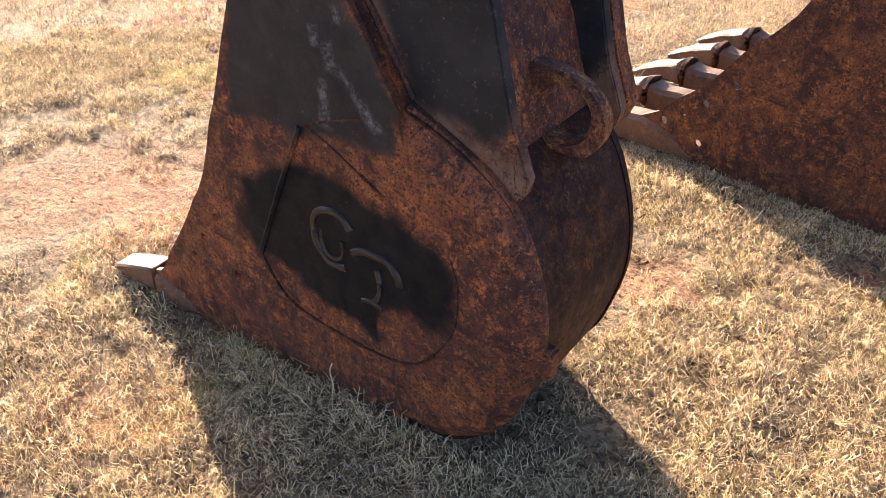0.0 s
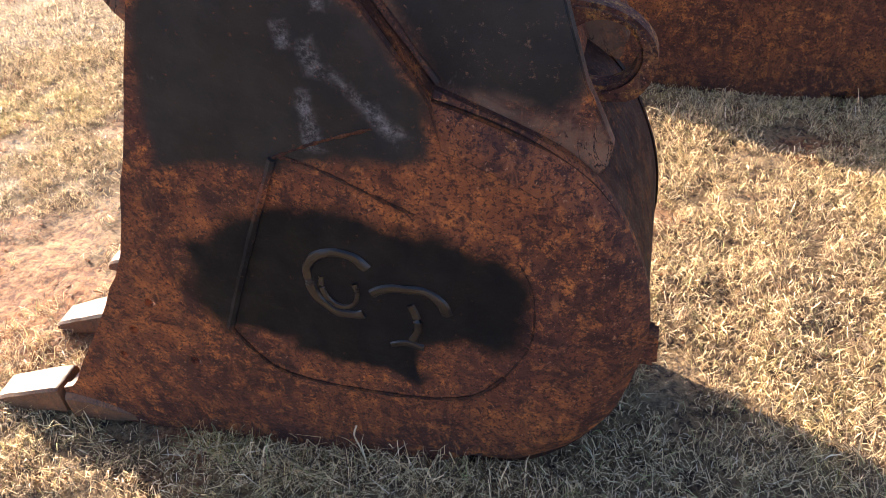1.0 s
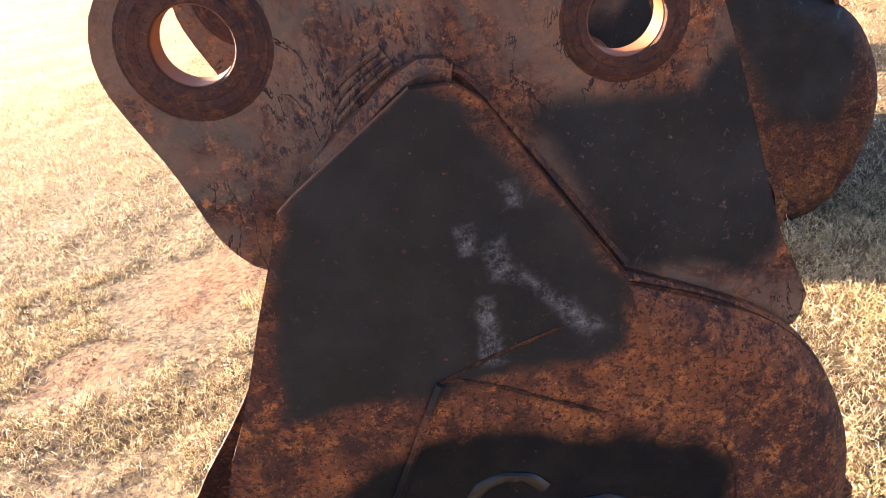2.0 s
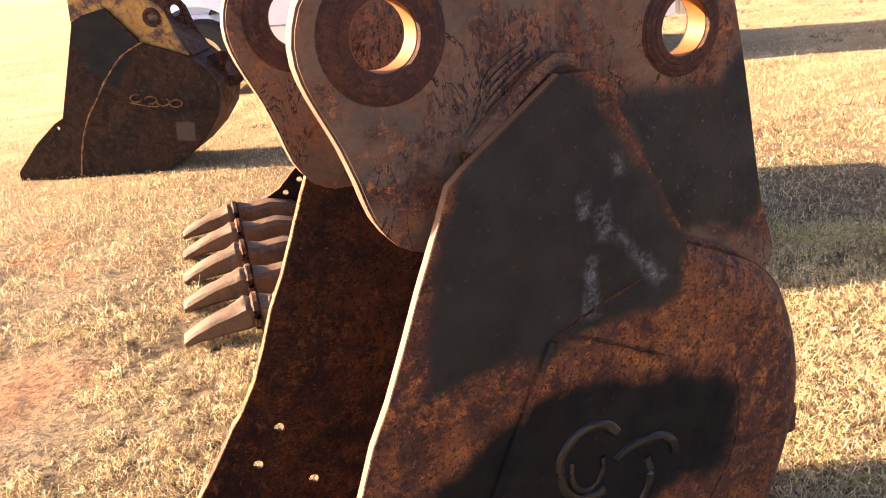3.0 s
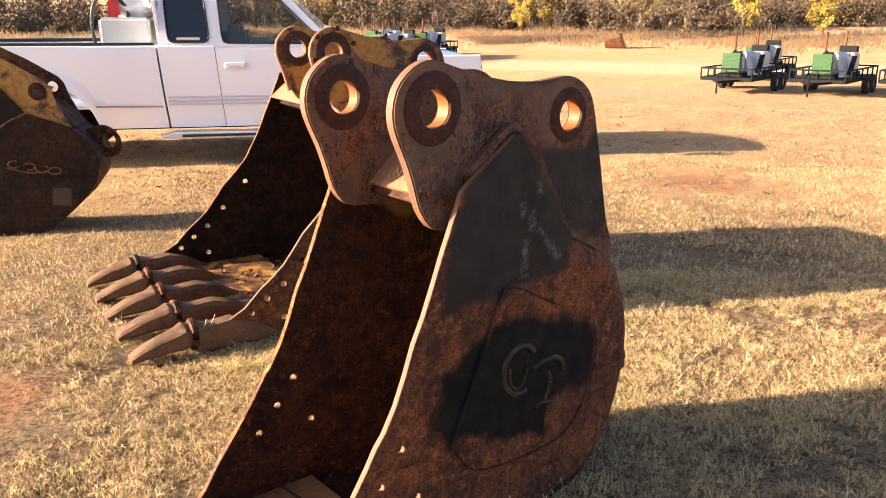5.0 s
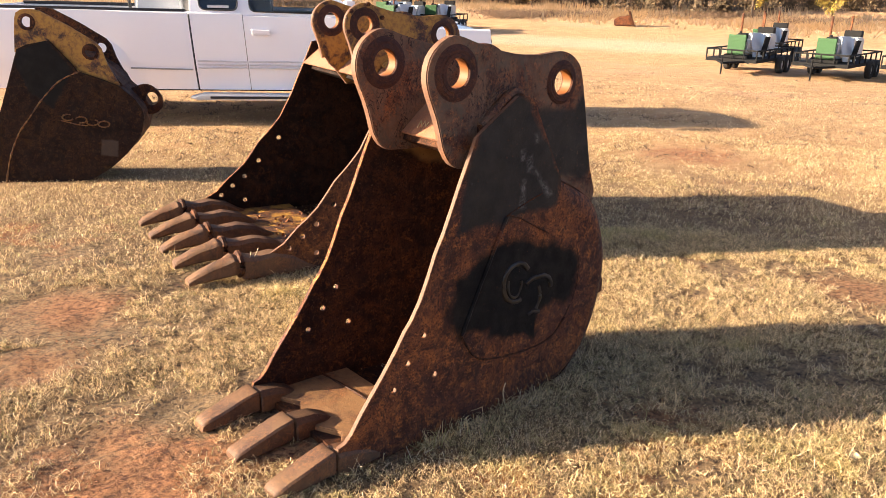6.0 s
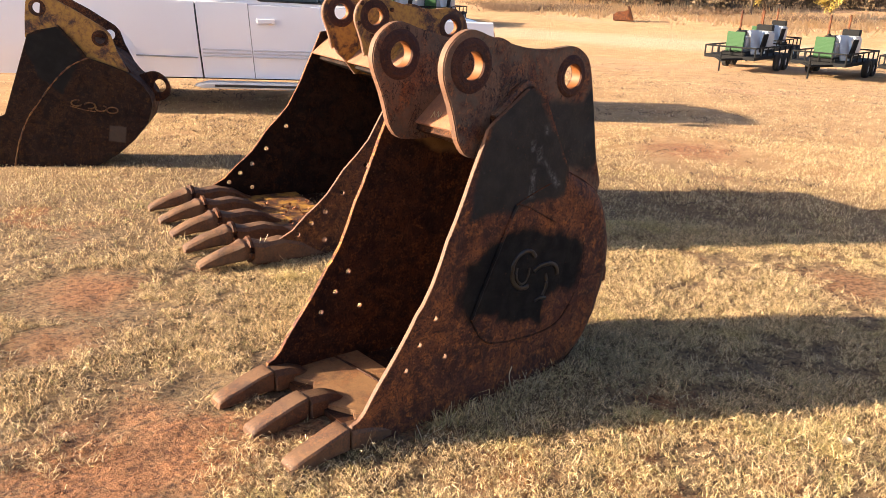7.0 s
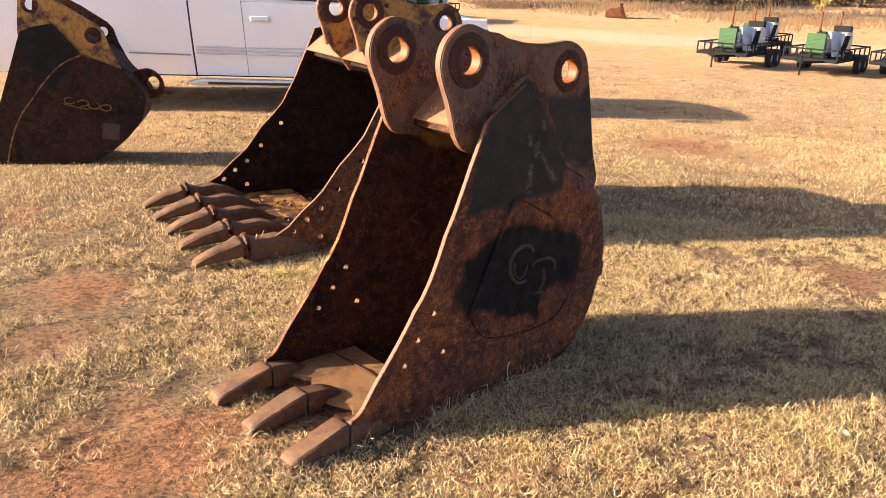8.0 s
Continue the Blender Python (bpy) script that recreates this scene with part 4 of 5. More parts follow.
part("tailgate", block(-2.17, -2.12, 0.08, W - 0.08, 0.55, 1.24, 0.015), WHITE_PAINT, truck)
part("rear_bumper", block(-2.33, -2.18, 0.1, W - 0.1, 0.48, 0.62, 0.02), CHROME, truck)
part("chassis", block(-2.0, 3.0, 0.35, W - 0.35, 0.38, 0.6), BLACK_STEEL, truck)
# black backing added behind the door gaps to keep sunlight from leaking through
for y0 in (0.105, W - 0.135):
    part("inner_panel", block(-0.3, 1.9, y0, y0 + 0.03, 0.5, 1.2, 0), BLACK_STEEL, truck)
part("dashboard", block(1.3, 1.7, 0.15, W - 0.15, 0.9, 1.25, 0.05), BLACK_PLASTIC, truck)
for yy in (0.3, 1.15):
    part("seat", block(0.62, 0.85, yy, yy + 0.5, 0.7, 1.42, 0.06), TRIM_GREY, truck)
part("inner_sills", block(0.02, 1.77, 0.1, W - 0.1, 0.42, 0.6), BLACK_STEEL, truck)


def cab_shell():
    """Roof and pillars: cross sections from the back wall to the windscreen's foot."""
    rows = []
    for x, z, inset in ((0.02, 1.23, 0.06), (0.03, 1.45, 0.11), (0.07, 1.70, 0.17), (0.13, 1.80, 0.22), (0.30, 1.855, 0.26), (0.9, 1.86, 0.27), (1.15, 1.83, 0.26), (1.28, 1.78, 0.24)):
        row = [(x, inset - 0.02 * (z > 1.75), z - 0.09), (x, inset + 0.02, z - 0.03), (x, inset + 0.12, z)]
        rows.append(row + [(x, W / 2, z + 0.03 * (z > 1.7))] + [(px, W - py, pz) for px, py, pz in row[::-1]])
    return swept(rows)


def rounded(poly, r):
    """An outline with its corners rounded by r."""
    out = []
    for i, p in enumerate(poly):
        p = Vector(p)
        a, b = (Vector(poly[i - 1]) - p).normalized() * r, (Vector(poly[(i + 1) % len(poly)]) - p).normalized() * r
        for t in (0.0, 0.2, 0.4, 0.6, 0.8, 1.0):
            q = p + a * (1 - t) ** 2 + b * t ** 2
            out.append((q.x, q.y))
    return out


part("roof", cab_shell(), WHITE_PAINT, truck, "rounded white cab roof")
for sgn, y in ((1, 0.0), (-1, W)):
    def slope(x, z):
        return (x, y + sgn * (0.03 + (z - 1.22) * 0.30), z)

    frame_out = [(0.02, 1.22), (1.80, 1.21), (1.72, 1.27), (1.30, 1.74), (1.22, 1.79), (0.25, 1.81), (0.10, 1.74), (0.03, 1.5)]
    rear = rounded([(0.115, 1.262), (0.51, 1.262), (0.505, 1.71), (0.125, 1.71)], 0.07)
    front = rounded([(0.635, 1.255), (1.64, 1.245), (1.205, 1.715), (0.635, 1.715)], 0.06)
    bm = plate(frame_out, [rear, front], 0.0, 0.05, 0.004)
    for v in bm.verts:
        x, yy, z = v.co
        v.co = (x, y + sgn * (0.025 + yy + max(z - 1.22, 0) * 0.30), z)
    part("window_surround", bm, WHITE_PAINT, truck)
    for name, out, pane_mat in (("window", rear, GLASS), ("window", front, GLASS_CLEAR)):
        cx, cz = sum(p[0] for p in out) / len(out), sum(p[1] for p in out) / len(out)
        bm = plate([(cx + (px - cx) * 1.02, cz + (pz - cz) * 1.02) for px, pz in out], [], 0.02, 0.026, 0)
        for v in bm.verts:
            x, yy, z = v.co
            v.co = (x, y + sgn * (0.025 + yy + max(z - 1.22, 0) * 0.30), z)
        win = part(name, bm, pane_mat, truck, "side window in a black seal")
        loop = [(x, y + sgn * (0.018 + max(z - 1.22, 0) * 0.30), z) for x, z in out]
        part("window_seal", tube(loop, 0.008, 6, close=True), BLACK_PLASTIC, win)
part("sticker", block(0.20, 0.42, 0.038, 0.042, 1.283, 1.31, 0), plain("white paper", (0.7, 0.7, 0.7), 0.6), truck, "white sticker strip on the rear side window")
part("windscreen", swept([[(1.30, 0.22, 1.76), (1.34, W / 2, 1.78), (1.30, W - 0.22, 1.76)], [(1.78, 0.10, 1.24), (1.90, W / 2, 1.25), (1.78, W - 0.10, 1.24)]]), GLASS_CLEAR, truck)
part("rear_window", block(0.005, 0.012, 0.35, W - 0.35, 1.32, 1.66, 0), GLASS, truck)
part("cab_back", block(0.015, 0.05, 0.07, W - 0.07, 0.6, 1.72), WHITE_PAINT, truck)
part("bonnet", swept([[(x, 0.06, z - 0.10), (x, 0.12, z - 0.02), (x, 0.5, z + 0.02), (x, W / 2, z + 0.03), (x, W - 0.5, z + 0.02), (x, W - 0.12, z - 0.02), (x, W - 0.06, z - 0.10)] for x, z in ((1.76, 1.22), (2.2, 1.20), (2.8, 1.15), (3.15, 1.09), (3.28, 1.0))]), WHITE_PAINT, truck)
part("grille", block(3.2, 3.3, 0.15, W - 0.15, 0.62, 1.02, 0.02), BLACK_PLASTIC, truck)
part("front_bumper", block(3.26, 3.42, 0.03, W - 0.03, 0.45, 0.66, 0.03), CHROME, truck)
part("wing_mirror", block(1.62, 1.74, -0.22, -0.04, 1.25, 1.42, 0.03, None, 3), WHITE_PAINT, truck)
part("tail_lamp", block(-2.172, -2.10, -0.004, 0.05, 0.85, 1.15, 0.01), LAMP_RED, truck)

# the gaps between the panels lean back a little
lean = Matrix(((1, 0, -0.08, 0.034), (0, 1, 0, 0), (0, 0, 1, 0), (0, 0, 0, 1)))
for panel in truck.children_recursive:
    if panel.name.split(".")[0] not in ("wheel", "rim", "wheel_liner"):
        panel.data.transform(lean)

tank = thing("fuel_tank", 0, 0, 0, 0, "white transfer tank with a hose standing in the truck bed", "tank")
tank.matrix_world = truck.matrix_world @ pose(-0.42, 0.75, 0.66)
part("tank_body", block(-0.25, 0.25, -0.3, 0.45, 0, 0.84, 0.03, None, 3), SILVER, tank)
part("pump", block(-0.16, -0.06, -0.2, -0.05, 0.84, 1.02, 0.02), RED, tank, "red pump")
part("hose", tube(curve_points([(-0.3, -0.2, 0.5), (-0.32, -0.22, 0.8), (-0.25, -0.2, 1.02), (-0.1, -0.15, 1.05), (0.0, -0.1, 0.95), (0.02, -0.1, 0.84)], 6), 0.018, 8), BLACK_PLASTIC, tank, "black rubber hose")
bm = bmesh.new()
bmesh.ops.create_icosphere(bm, subdivisions=3, radius=0.17)
for v in bm.verts:
    v.co *= 1 + 0.35 * noise.noise(v.co * 9)
    v.co = Vector((v.co.x * 1.3, v.co.y, v.co.z * 0.75)) + Vector((0.05, 0.05, 0.94))
wrap = Nodes("clear crumpled plastic film", 0.15)
part("plastic_wrap", bm, wrap.done((0.6, 0.63, 0.66)), tank, "crumpled clear plastic film")

# ---- machine trailers across the field ----


def trailer_set(x, y, yaw):
    z = ground_z(x, y)
    root = thing("machine_trailer", x, y, z, yaw, "black flat trailer with a railed deck on two axles", "trailer", "trailers across the field")
    part("deck", block(-2.4, 2.4, -1.05, 1.05, 0.55, 0.68, 0.01), BLACK_STEEL, root)
    for yy in (-1.03, 1.03):
        part("rail", block(-2.4, 2.4, yy - 0.03, yy + 0.03, 1.0, 1.06, 0.01), BLACK_STEEL, root)
    for xx in (-2.38, 2.38):
        part("rail", block(xx - 0.03, xx + 0.03, -1.05, 1.05, 1.0, 1.06, 0.01), BLACK_STEEL, root)
    for xx in (-2.38, -1.6, -0.8, 0.0, 0.8, 1.6, 2.38):
        for yy in (-1.03, 1.03):
            part("post", block(xx - 0.025, xx + 0.025, yy - 0.025, yy + 0.025, 0.66, 1.02, 0.004), BLACK_STEEL, root)
    for yy in (-0.5, 0.0, 0.5):
        part("post", block(-2.4, -2.36, yy - 0.025, yy + 0.025, 0.66, 1.02, 0.004), BLACK_STEEL, root)
    for yy in (-0.6, 0.6):
        part("drawbar", tube([(-2.3, yy, 0.58), (-3.3, 0, 0.55)], 0.05, 6), BLACK_STEEL, root)
    part("jack", tube([(-3.2, 0.05, 0.02), (-3.2, 0.05, 0.85)], 0.035, 8), BLACK_STEEL, root)
    for xx in (0.5, 1.35):
        for yy, s in ((-1.12, 1), (1.12, -1)):
            w = part("wheel", lathe([(0.19, 0.02), (0.2, 0.0), (0.34, 0.0), (0.37, 0.03), (0.37, 0.19), (0.34, 0.22), (0.2, 0.22), (0.19, 0.2)], 0, 0, 24), RUBBER, root)
            w.matrix_local = pose(xx, yy - (0.11 if s > 0 else -0.11), 0.37) @ Matrix.Diagonal((1, s, 1, 1))
            part("rim", lathe([(0.03, 0.03), (0.19, 0.05), (0.19, 0.18), (0.03, 0.18)], 0, 0, 20), SILVER, w)
    root.scale = (0.9, 0.9, 0.9)
    unit = thing("generator_set", x, y, z, yaw, "engine set with green slatted radiator and pale grey housing", "generator", "machines on trailers")
    unit.scale = (0.9, 0.9, 0.9)
    part("base", block(-1.9, 1.9, -0.5, 0.5, 0.68, 0.82, 0.01), BLACK_STEEL, unit)
    rad = part("radiator", block(-1.95, -1.86, -0.37, 0.37, 0.82, 1.62, 0.02), GREEN, unit, "green radiator")
    for k in range(14):
        part("slat", block(-1.972, -1.95, -0.35, 0.35, 0.86 + k * 0.053, 0.876 + k * 0.053, 0), GREEN, rad)
    part("radiator_cap", tube([(-1.9, -0.1, 1.67), (-1.9, -0.1, 1.76)], 0.06, 8), BLACK_STEEL, rad)
    part("engine", block(-1.7, -0.5, -0.36, 0.36, 0.82, 1.45, 0.06), SILVER, unit)
    part("engine_head", block(-1.5, -0.6, -0.22, 0.22, 1.43, 1.66, 0.05), BLACK_STEEL, unit)
    part("air_filter", tube([(-1.3, -0.28, 1.55), (-0.75, -0.28, 1.58)], 0.12, 12), SILVER, unit)
    tank_part = part("round_tank", lathe([(0.02, -0.5), (0.30, -0.5), (0.36, -0.44), (0.36, 0.44), (0.30, 0.5), (0.02, 0.5)], 0, 0, 24), SILVER, unit, "pale round tank")
    tank_part.matrix_local = pose(0.1, 0, 1.25)
    part("housing", block(0.6, 1.5, -0.5, 0.5, 0.82, 1.6, 0.06), SILVER, unit)
    leaning = part("panel", block(-0.04, 0.0, -0.3, 0.3, 0.0, 1.0, 0.01), SILVER, unit)
    leaning.matrix_local = pose(-1.1, -0.62, 0.72, 0, 14, 70)
    leaning = part("panel", block(-0.04, 0.0, -0.22, 0.22, 0.0, 0.95, 0.01), SILVER, unit)
    leaning.matrix_local = pose(-0.4, -0.66, 0.72, 0, 18, 80)
    leaning = part("panel", block(-0.04, 0.0, -0.18, 0.18, 0.0, 0.85, 0.01), BLACK_STEEL, unit)
    leaning.matrix_local = pose(-0.75, -0.70, 0.72, 0, -10, 75)
    part("control_box", block(1.5, 1.8, -0.35, 0.35, 1.0, 1.85, 0.02), BLACK_STEEL, unit)
    part("belt_guard", block(-1.72, -1.6, -0.3, 0.3, 0.9, 1.5, 0.03), BLACK_STEEL, unit)
    for xx in (-1.15, 1.65):
        part("exhaust_pipe", tube([(xx, 0.15, 1.5), (xx, 0.15, 2.45)], 0.045, 8), RUST, unit, "rusty upright exhaust pipe")


for x, y, yaw in ((26.55, 15.95, 11), (27.85, 13.15, 9), (29.05, 10.55, 8), (32.4, 18.4, 14), (25.5, 36.5, 20), (28.5, 37.0, 30), (27.0, 39.5, 25)):
    trailer_set(x, y, yaw)

# ---- far woods ----
n = Nodes("bare brush twigs", 0.9)
rnd = n.t.nodes.new("ShaderNodeNewGeometry").outputs["Random Per Island"]
TWIGS = n.done(n.mix(rnd, (0.055, 0.043, 0.035), (0.17, 0.128, 0.095)))
n = Nodes("autumn leaves", 0.8)
rnd = n.t.nodes.new("ShaderNodeNewGeometry").outputs["Random Per Island"]
LEAVES_YELLOW = n.done(n.mix(rnd, (0.34, 0.23, 0.03), (0.52, 0.40, 0.09)))
n = Nodes("dull autumn foliage", 0.85)
rnd = n.t.nodes.new("ShaderNodeNewGeometry").outputs["Random Per Island"]
LEAVES_DULL = n.done(n.mix(rnd, (0.06, 0.042, 0.025), (0.18, 0.12, 0.06)))
n = Nodes("tall dry grass", 0.9)
rnd = n.t.nodes.new("ShaderNodeNewGeometry").outputs["Random Per Island"]
TALL_STRAW = n.done(n.mix(rnd, (0.62, 0.44, 0.23), (0.88, 0.70, 0.42)))


class Soup:
    """Triangles gathered into one mesh."""

    def __init__(self):
        self.v, self.f = [], []

    def tri(self, a, b, c):
        k = len(self.v)
        self.v += [a, b, c]
        self.f.append((k, k + 1, k + 2))

    def twig(self, a, b, r):
        side = (b - a).cross(Vector((random.uniform(-1, 1), random.uniform(-1, 1), 0.3))).normalized() * r
        up = (b - a).cross(side).normalized() * r
        k = len(self.v)
        self.v += [a + side, a - side * 0.5 + up, a - side * 0.5 - up, b]
        self.f += [(k, k + 1, k + 3), (k + 1, k + 2, k + 3), (k + 2, k, k + 3)]

    def leaf(self, p, s):
        d = Vector((random.uniform(-1, 1), random.uniform(-1, 1), random.uniform(-1, 1))).normalized()
        e = d.orthogonal().normalized() * s
        self.tri(p + d * s, p - d * s * 0.6 + e, p - d * s * 0.6 - e)

    def mesh(self, name, mat):
        me = bpy.data.meshes.new(name)
        me.from_pydata([tuple(p) for p in self.v], [], self.f)
        me.materials.append(mat)
        return me


def grow(wood, leaves, base, height, spread, limbs, leafiness, leaf_size):
    top = base + Vector((random.uniform(-0.3, 0.3), random.uniform(-0.3, 0.3), height * 0.75))
    wood.twig(base, top, 0.02 * height)
    for i in range(limbs):
        s = random.uniform(0.12, 0.95)
        a = base.lerp(top, s)
        w = random.uniform(0, 2 * math.pi)
        b = a + Vector((math.cos(w) * spread * (1.1 - 0.5 * s), math.sin(w) * spread * (1.1 - 0.5 * s), height * random.uniform(0.12, 0.42)))
        wood.twig(a, b, 0.008 * height)
        for j in range(4):
            c = a.lerp(b, random.uniform(0.3, 1.0))
            d = c + Vector((random.uniform(-1, 1), random.uniform(-1, 1), random.uniform(-0.1, 1.1))) * spread * 0.5
            wood.twig(c, d, 0.0035 * height)
            for _ in range(leafiness):
                leaves.leaf(c.lerp(d, random.uniform(0, 1.2)) + Vector((random.gauss(0, 0.2), random.gauss(0, 0.2), random.gauss(0, 0.2))) * spread * 0.5, leaf_size * random.uniform(0.6, 1.3))


def shrub(wood, leaves, base, height, stems, leafiness, leaf_size):
    """A bare many-stemmed shrub or young tree: stems that fan out and fork into fine twigs."""
    for _ in range(stems):
        w, out = random.uniform(0, 2 * math.pi), random.uniform(0.05, 0.4) * height
        tip = base + Vector((math.cos(w) * out, math.sin(w) * out, height * random.uniform(0.6, 1.0)))
        wood.twig(base + Vector((random.gauss(0, 0.25), random.gauss(0, 0.25), 0)), tip, 0.007 * height)
        for _ in range(9):
            a = base.lerp(tip, random.uniform(0.25, 1.0))
            b = a + Vector((random.gauss(0, 0.5), random.gauss(0, 0.5), random.uniform(0.05, 0.9))) * height * 0.2
            wood.twig(a, b, 0.0042 * height)
            for _ in range(2):
                p = a.lerp(b, random.uniform(0.3, 1))
                wood.twig(p, p + Vector((random.gauss(0, 0.4), random.gauss(0, 0.4), random.uniform(-0.1, 0.6))) * height * 0.12, 0.003 * height)
            for _ in range(leafiness):
                leaves.leaf(a.lerp(b, random.uniform(0, 1.2)) + Vector((random.gauss(0, 0.3), random.gauss(0, 0.3), random.gauss(0, 0.3))), leaf_size * random.uniform(0.6, 1.3))


random.seed(11)
wood, dull, straw_soup = Soup(), Soup(), Soup()
for i in range(950):
    a = radians(random.uniform(2, 112))
    edge = 74 + 6 * math.sin(a * 7) + 4 * math.sin(a * 17 + 1)
    back = abs(random.gauss(0, 18)) + (26 if a < radians(18) else 0)
    x, y = -2 + (edge + back) * math.cos(a), 1 + (edge + back) * math.sin(a)
    tall = random.uniform(1.2, 3.0) + min(back, 20) * random.uniform(0.1, 0.26)
    shrub(wood, dull, Vector((x, y, ground_z(x, y) - 0.1)), tall * (0.58 if a > radians(58) else 0.95), 5, 3 if random.random() < 0.6 else 7, 0.12)
tagged(new("woods", wood.mesh("woods", TWIGS)), "grey-brown bare winter brush and trees along the field", "woods", kind="stuff")
tagged(new("brush_leaves", dull.mesh("brush_leaves", LEAVES_DULL)), "dull brown and olive leaves of the far brush", "woods", kind="stuff")
for i in range(9000):
    a = radians(random.uniform(3, 112))
    if a > radians(58) and random.random() < 0.65:
        continue
    d = 66 + 4 * math.sin(a * 9) + 2 * math.sin(a * 23 + 1) + random.gauss(0, 3.5) + max(0, random.gauss(0, 5))
    x, y = -2 + d * math.cos(a), 1 + d * math.sin(a)
    p = Vector((x, y, ground_z(x, y) - 0.05))
    high = 0.25 + 0.75 * max(0, noise.noise((x * 0.22, y * 0.22, 5)) + 0.25)
    for _ in range(4):
        q = p + Vector((random.gauss(0, 0.4), random.gauss(0, 0.4), 0))
        straw_soup.tri(q + Vector((-0.045, 0.02, 0)), q + Vector((0.045, -0.02, 0)), q + Vector((random.gauss(0, 0.2), random.gauss(0, 0.2), random.uniform(0.4, 1.1) * high)))
low = Soup()
for i in range(2600):
    a = radians(random.uniform(22, 75))
    d = 63.5 + 3 * math.sin(a * 11 + 2) + random.gauss(0, 1.2)
    x, y = -2 + d * math.cos(a), 1 + d * math.sin(a)
    if noise.noise((x * 0.15, y * 0.15, 8)) < -0.05:
        continue
    p = Vector((x, y, ground_z(x, y) - 0.05))
    for _ in range(9):
        q = p + Vector((random.gauss(0, 0.35), random.gauss(0, 0.35), random.uniform(0, 0.2)))
        low.twig(q, q + Vector((random.gauss(0, 0.3), random.gauss(0, 0.3), random.uniform(0.05, 0.55))), 0.014)
n = Nodes("dead brown brush", 0.9)
DEAD_BRUSH = n.done(n.mix(n.t.nodes.new("ShaderNodeNewGeometry").outputs["Random Per Island"], (0.09, 0.055, 0.035), (0.26, 0.165, 0.10)))
tagged(new("dead_brush", low.mesh("dead_brush", DEAD_BRUSH)), "low tangle of dead brown brush before the tall grass", "brush", kind="stuff")
tagged(new("tall_dry_grass", straw_soup.mesh("tall_dry_grass", TALL_STRAW)), "tall tawny dry grass along the edge of the woods", "grass", kind="stuff")

for a, d, h in ((43.5, 72, 5.0), (41.5, 74, 4.6), (35.5, 74, 4.2), (28.8, 66, 6.2), (24.0, 68, 5.0), (57, 80, 4.0)):
    x, y = -2 + d * math.cos(radians(a)), 1 + d * math.sin(radians(a))
    tree = thing("yellow_tree", x, y, ground_z(x, y), 0, "small tree with bright yellow autumn leaves at the wood's edge", "tree", "yellow trees")
    w, l = Soup(), Soup()
    grow(w, l, Vector((0, 0, -0.1)), h, 1.2, 26, 40, 0.075)
    for nm, so, m in (("trunk", w, TWIGS), ("crown", l, LEAVES_YELLOW)):
        ob = new(nm, so.mesh(nm, m))
        ob.parent = tree

# a rusty steel block lying far out in the field
d = 58
x, y = -3.44 + d * 0.7935, -0.83 + d * 0.6073
blk = thing("steel_block", x, y, ground_z(x, y), -53, "rust-red steel scrap piece lying in the far field", "scrap")
part("scrap_body", plate([(-0.75, 0.0), (0.45, 0.0), (0.25, 0.75), (-0.1, 0.62), (-0.45, 0.6), (-0.75, 0.4)], [], -0.4, 0.4, 0.05), RUST, blk)
part("scrap_plate", plate([(0.45, -0.0), (0.64, 0.0), (0.28, 0.98), (0.12, 0.98)], [], -0.45, 0.45, 0.03), RUST_DARK, blk)

# ---- dry grass near the camera ----


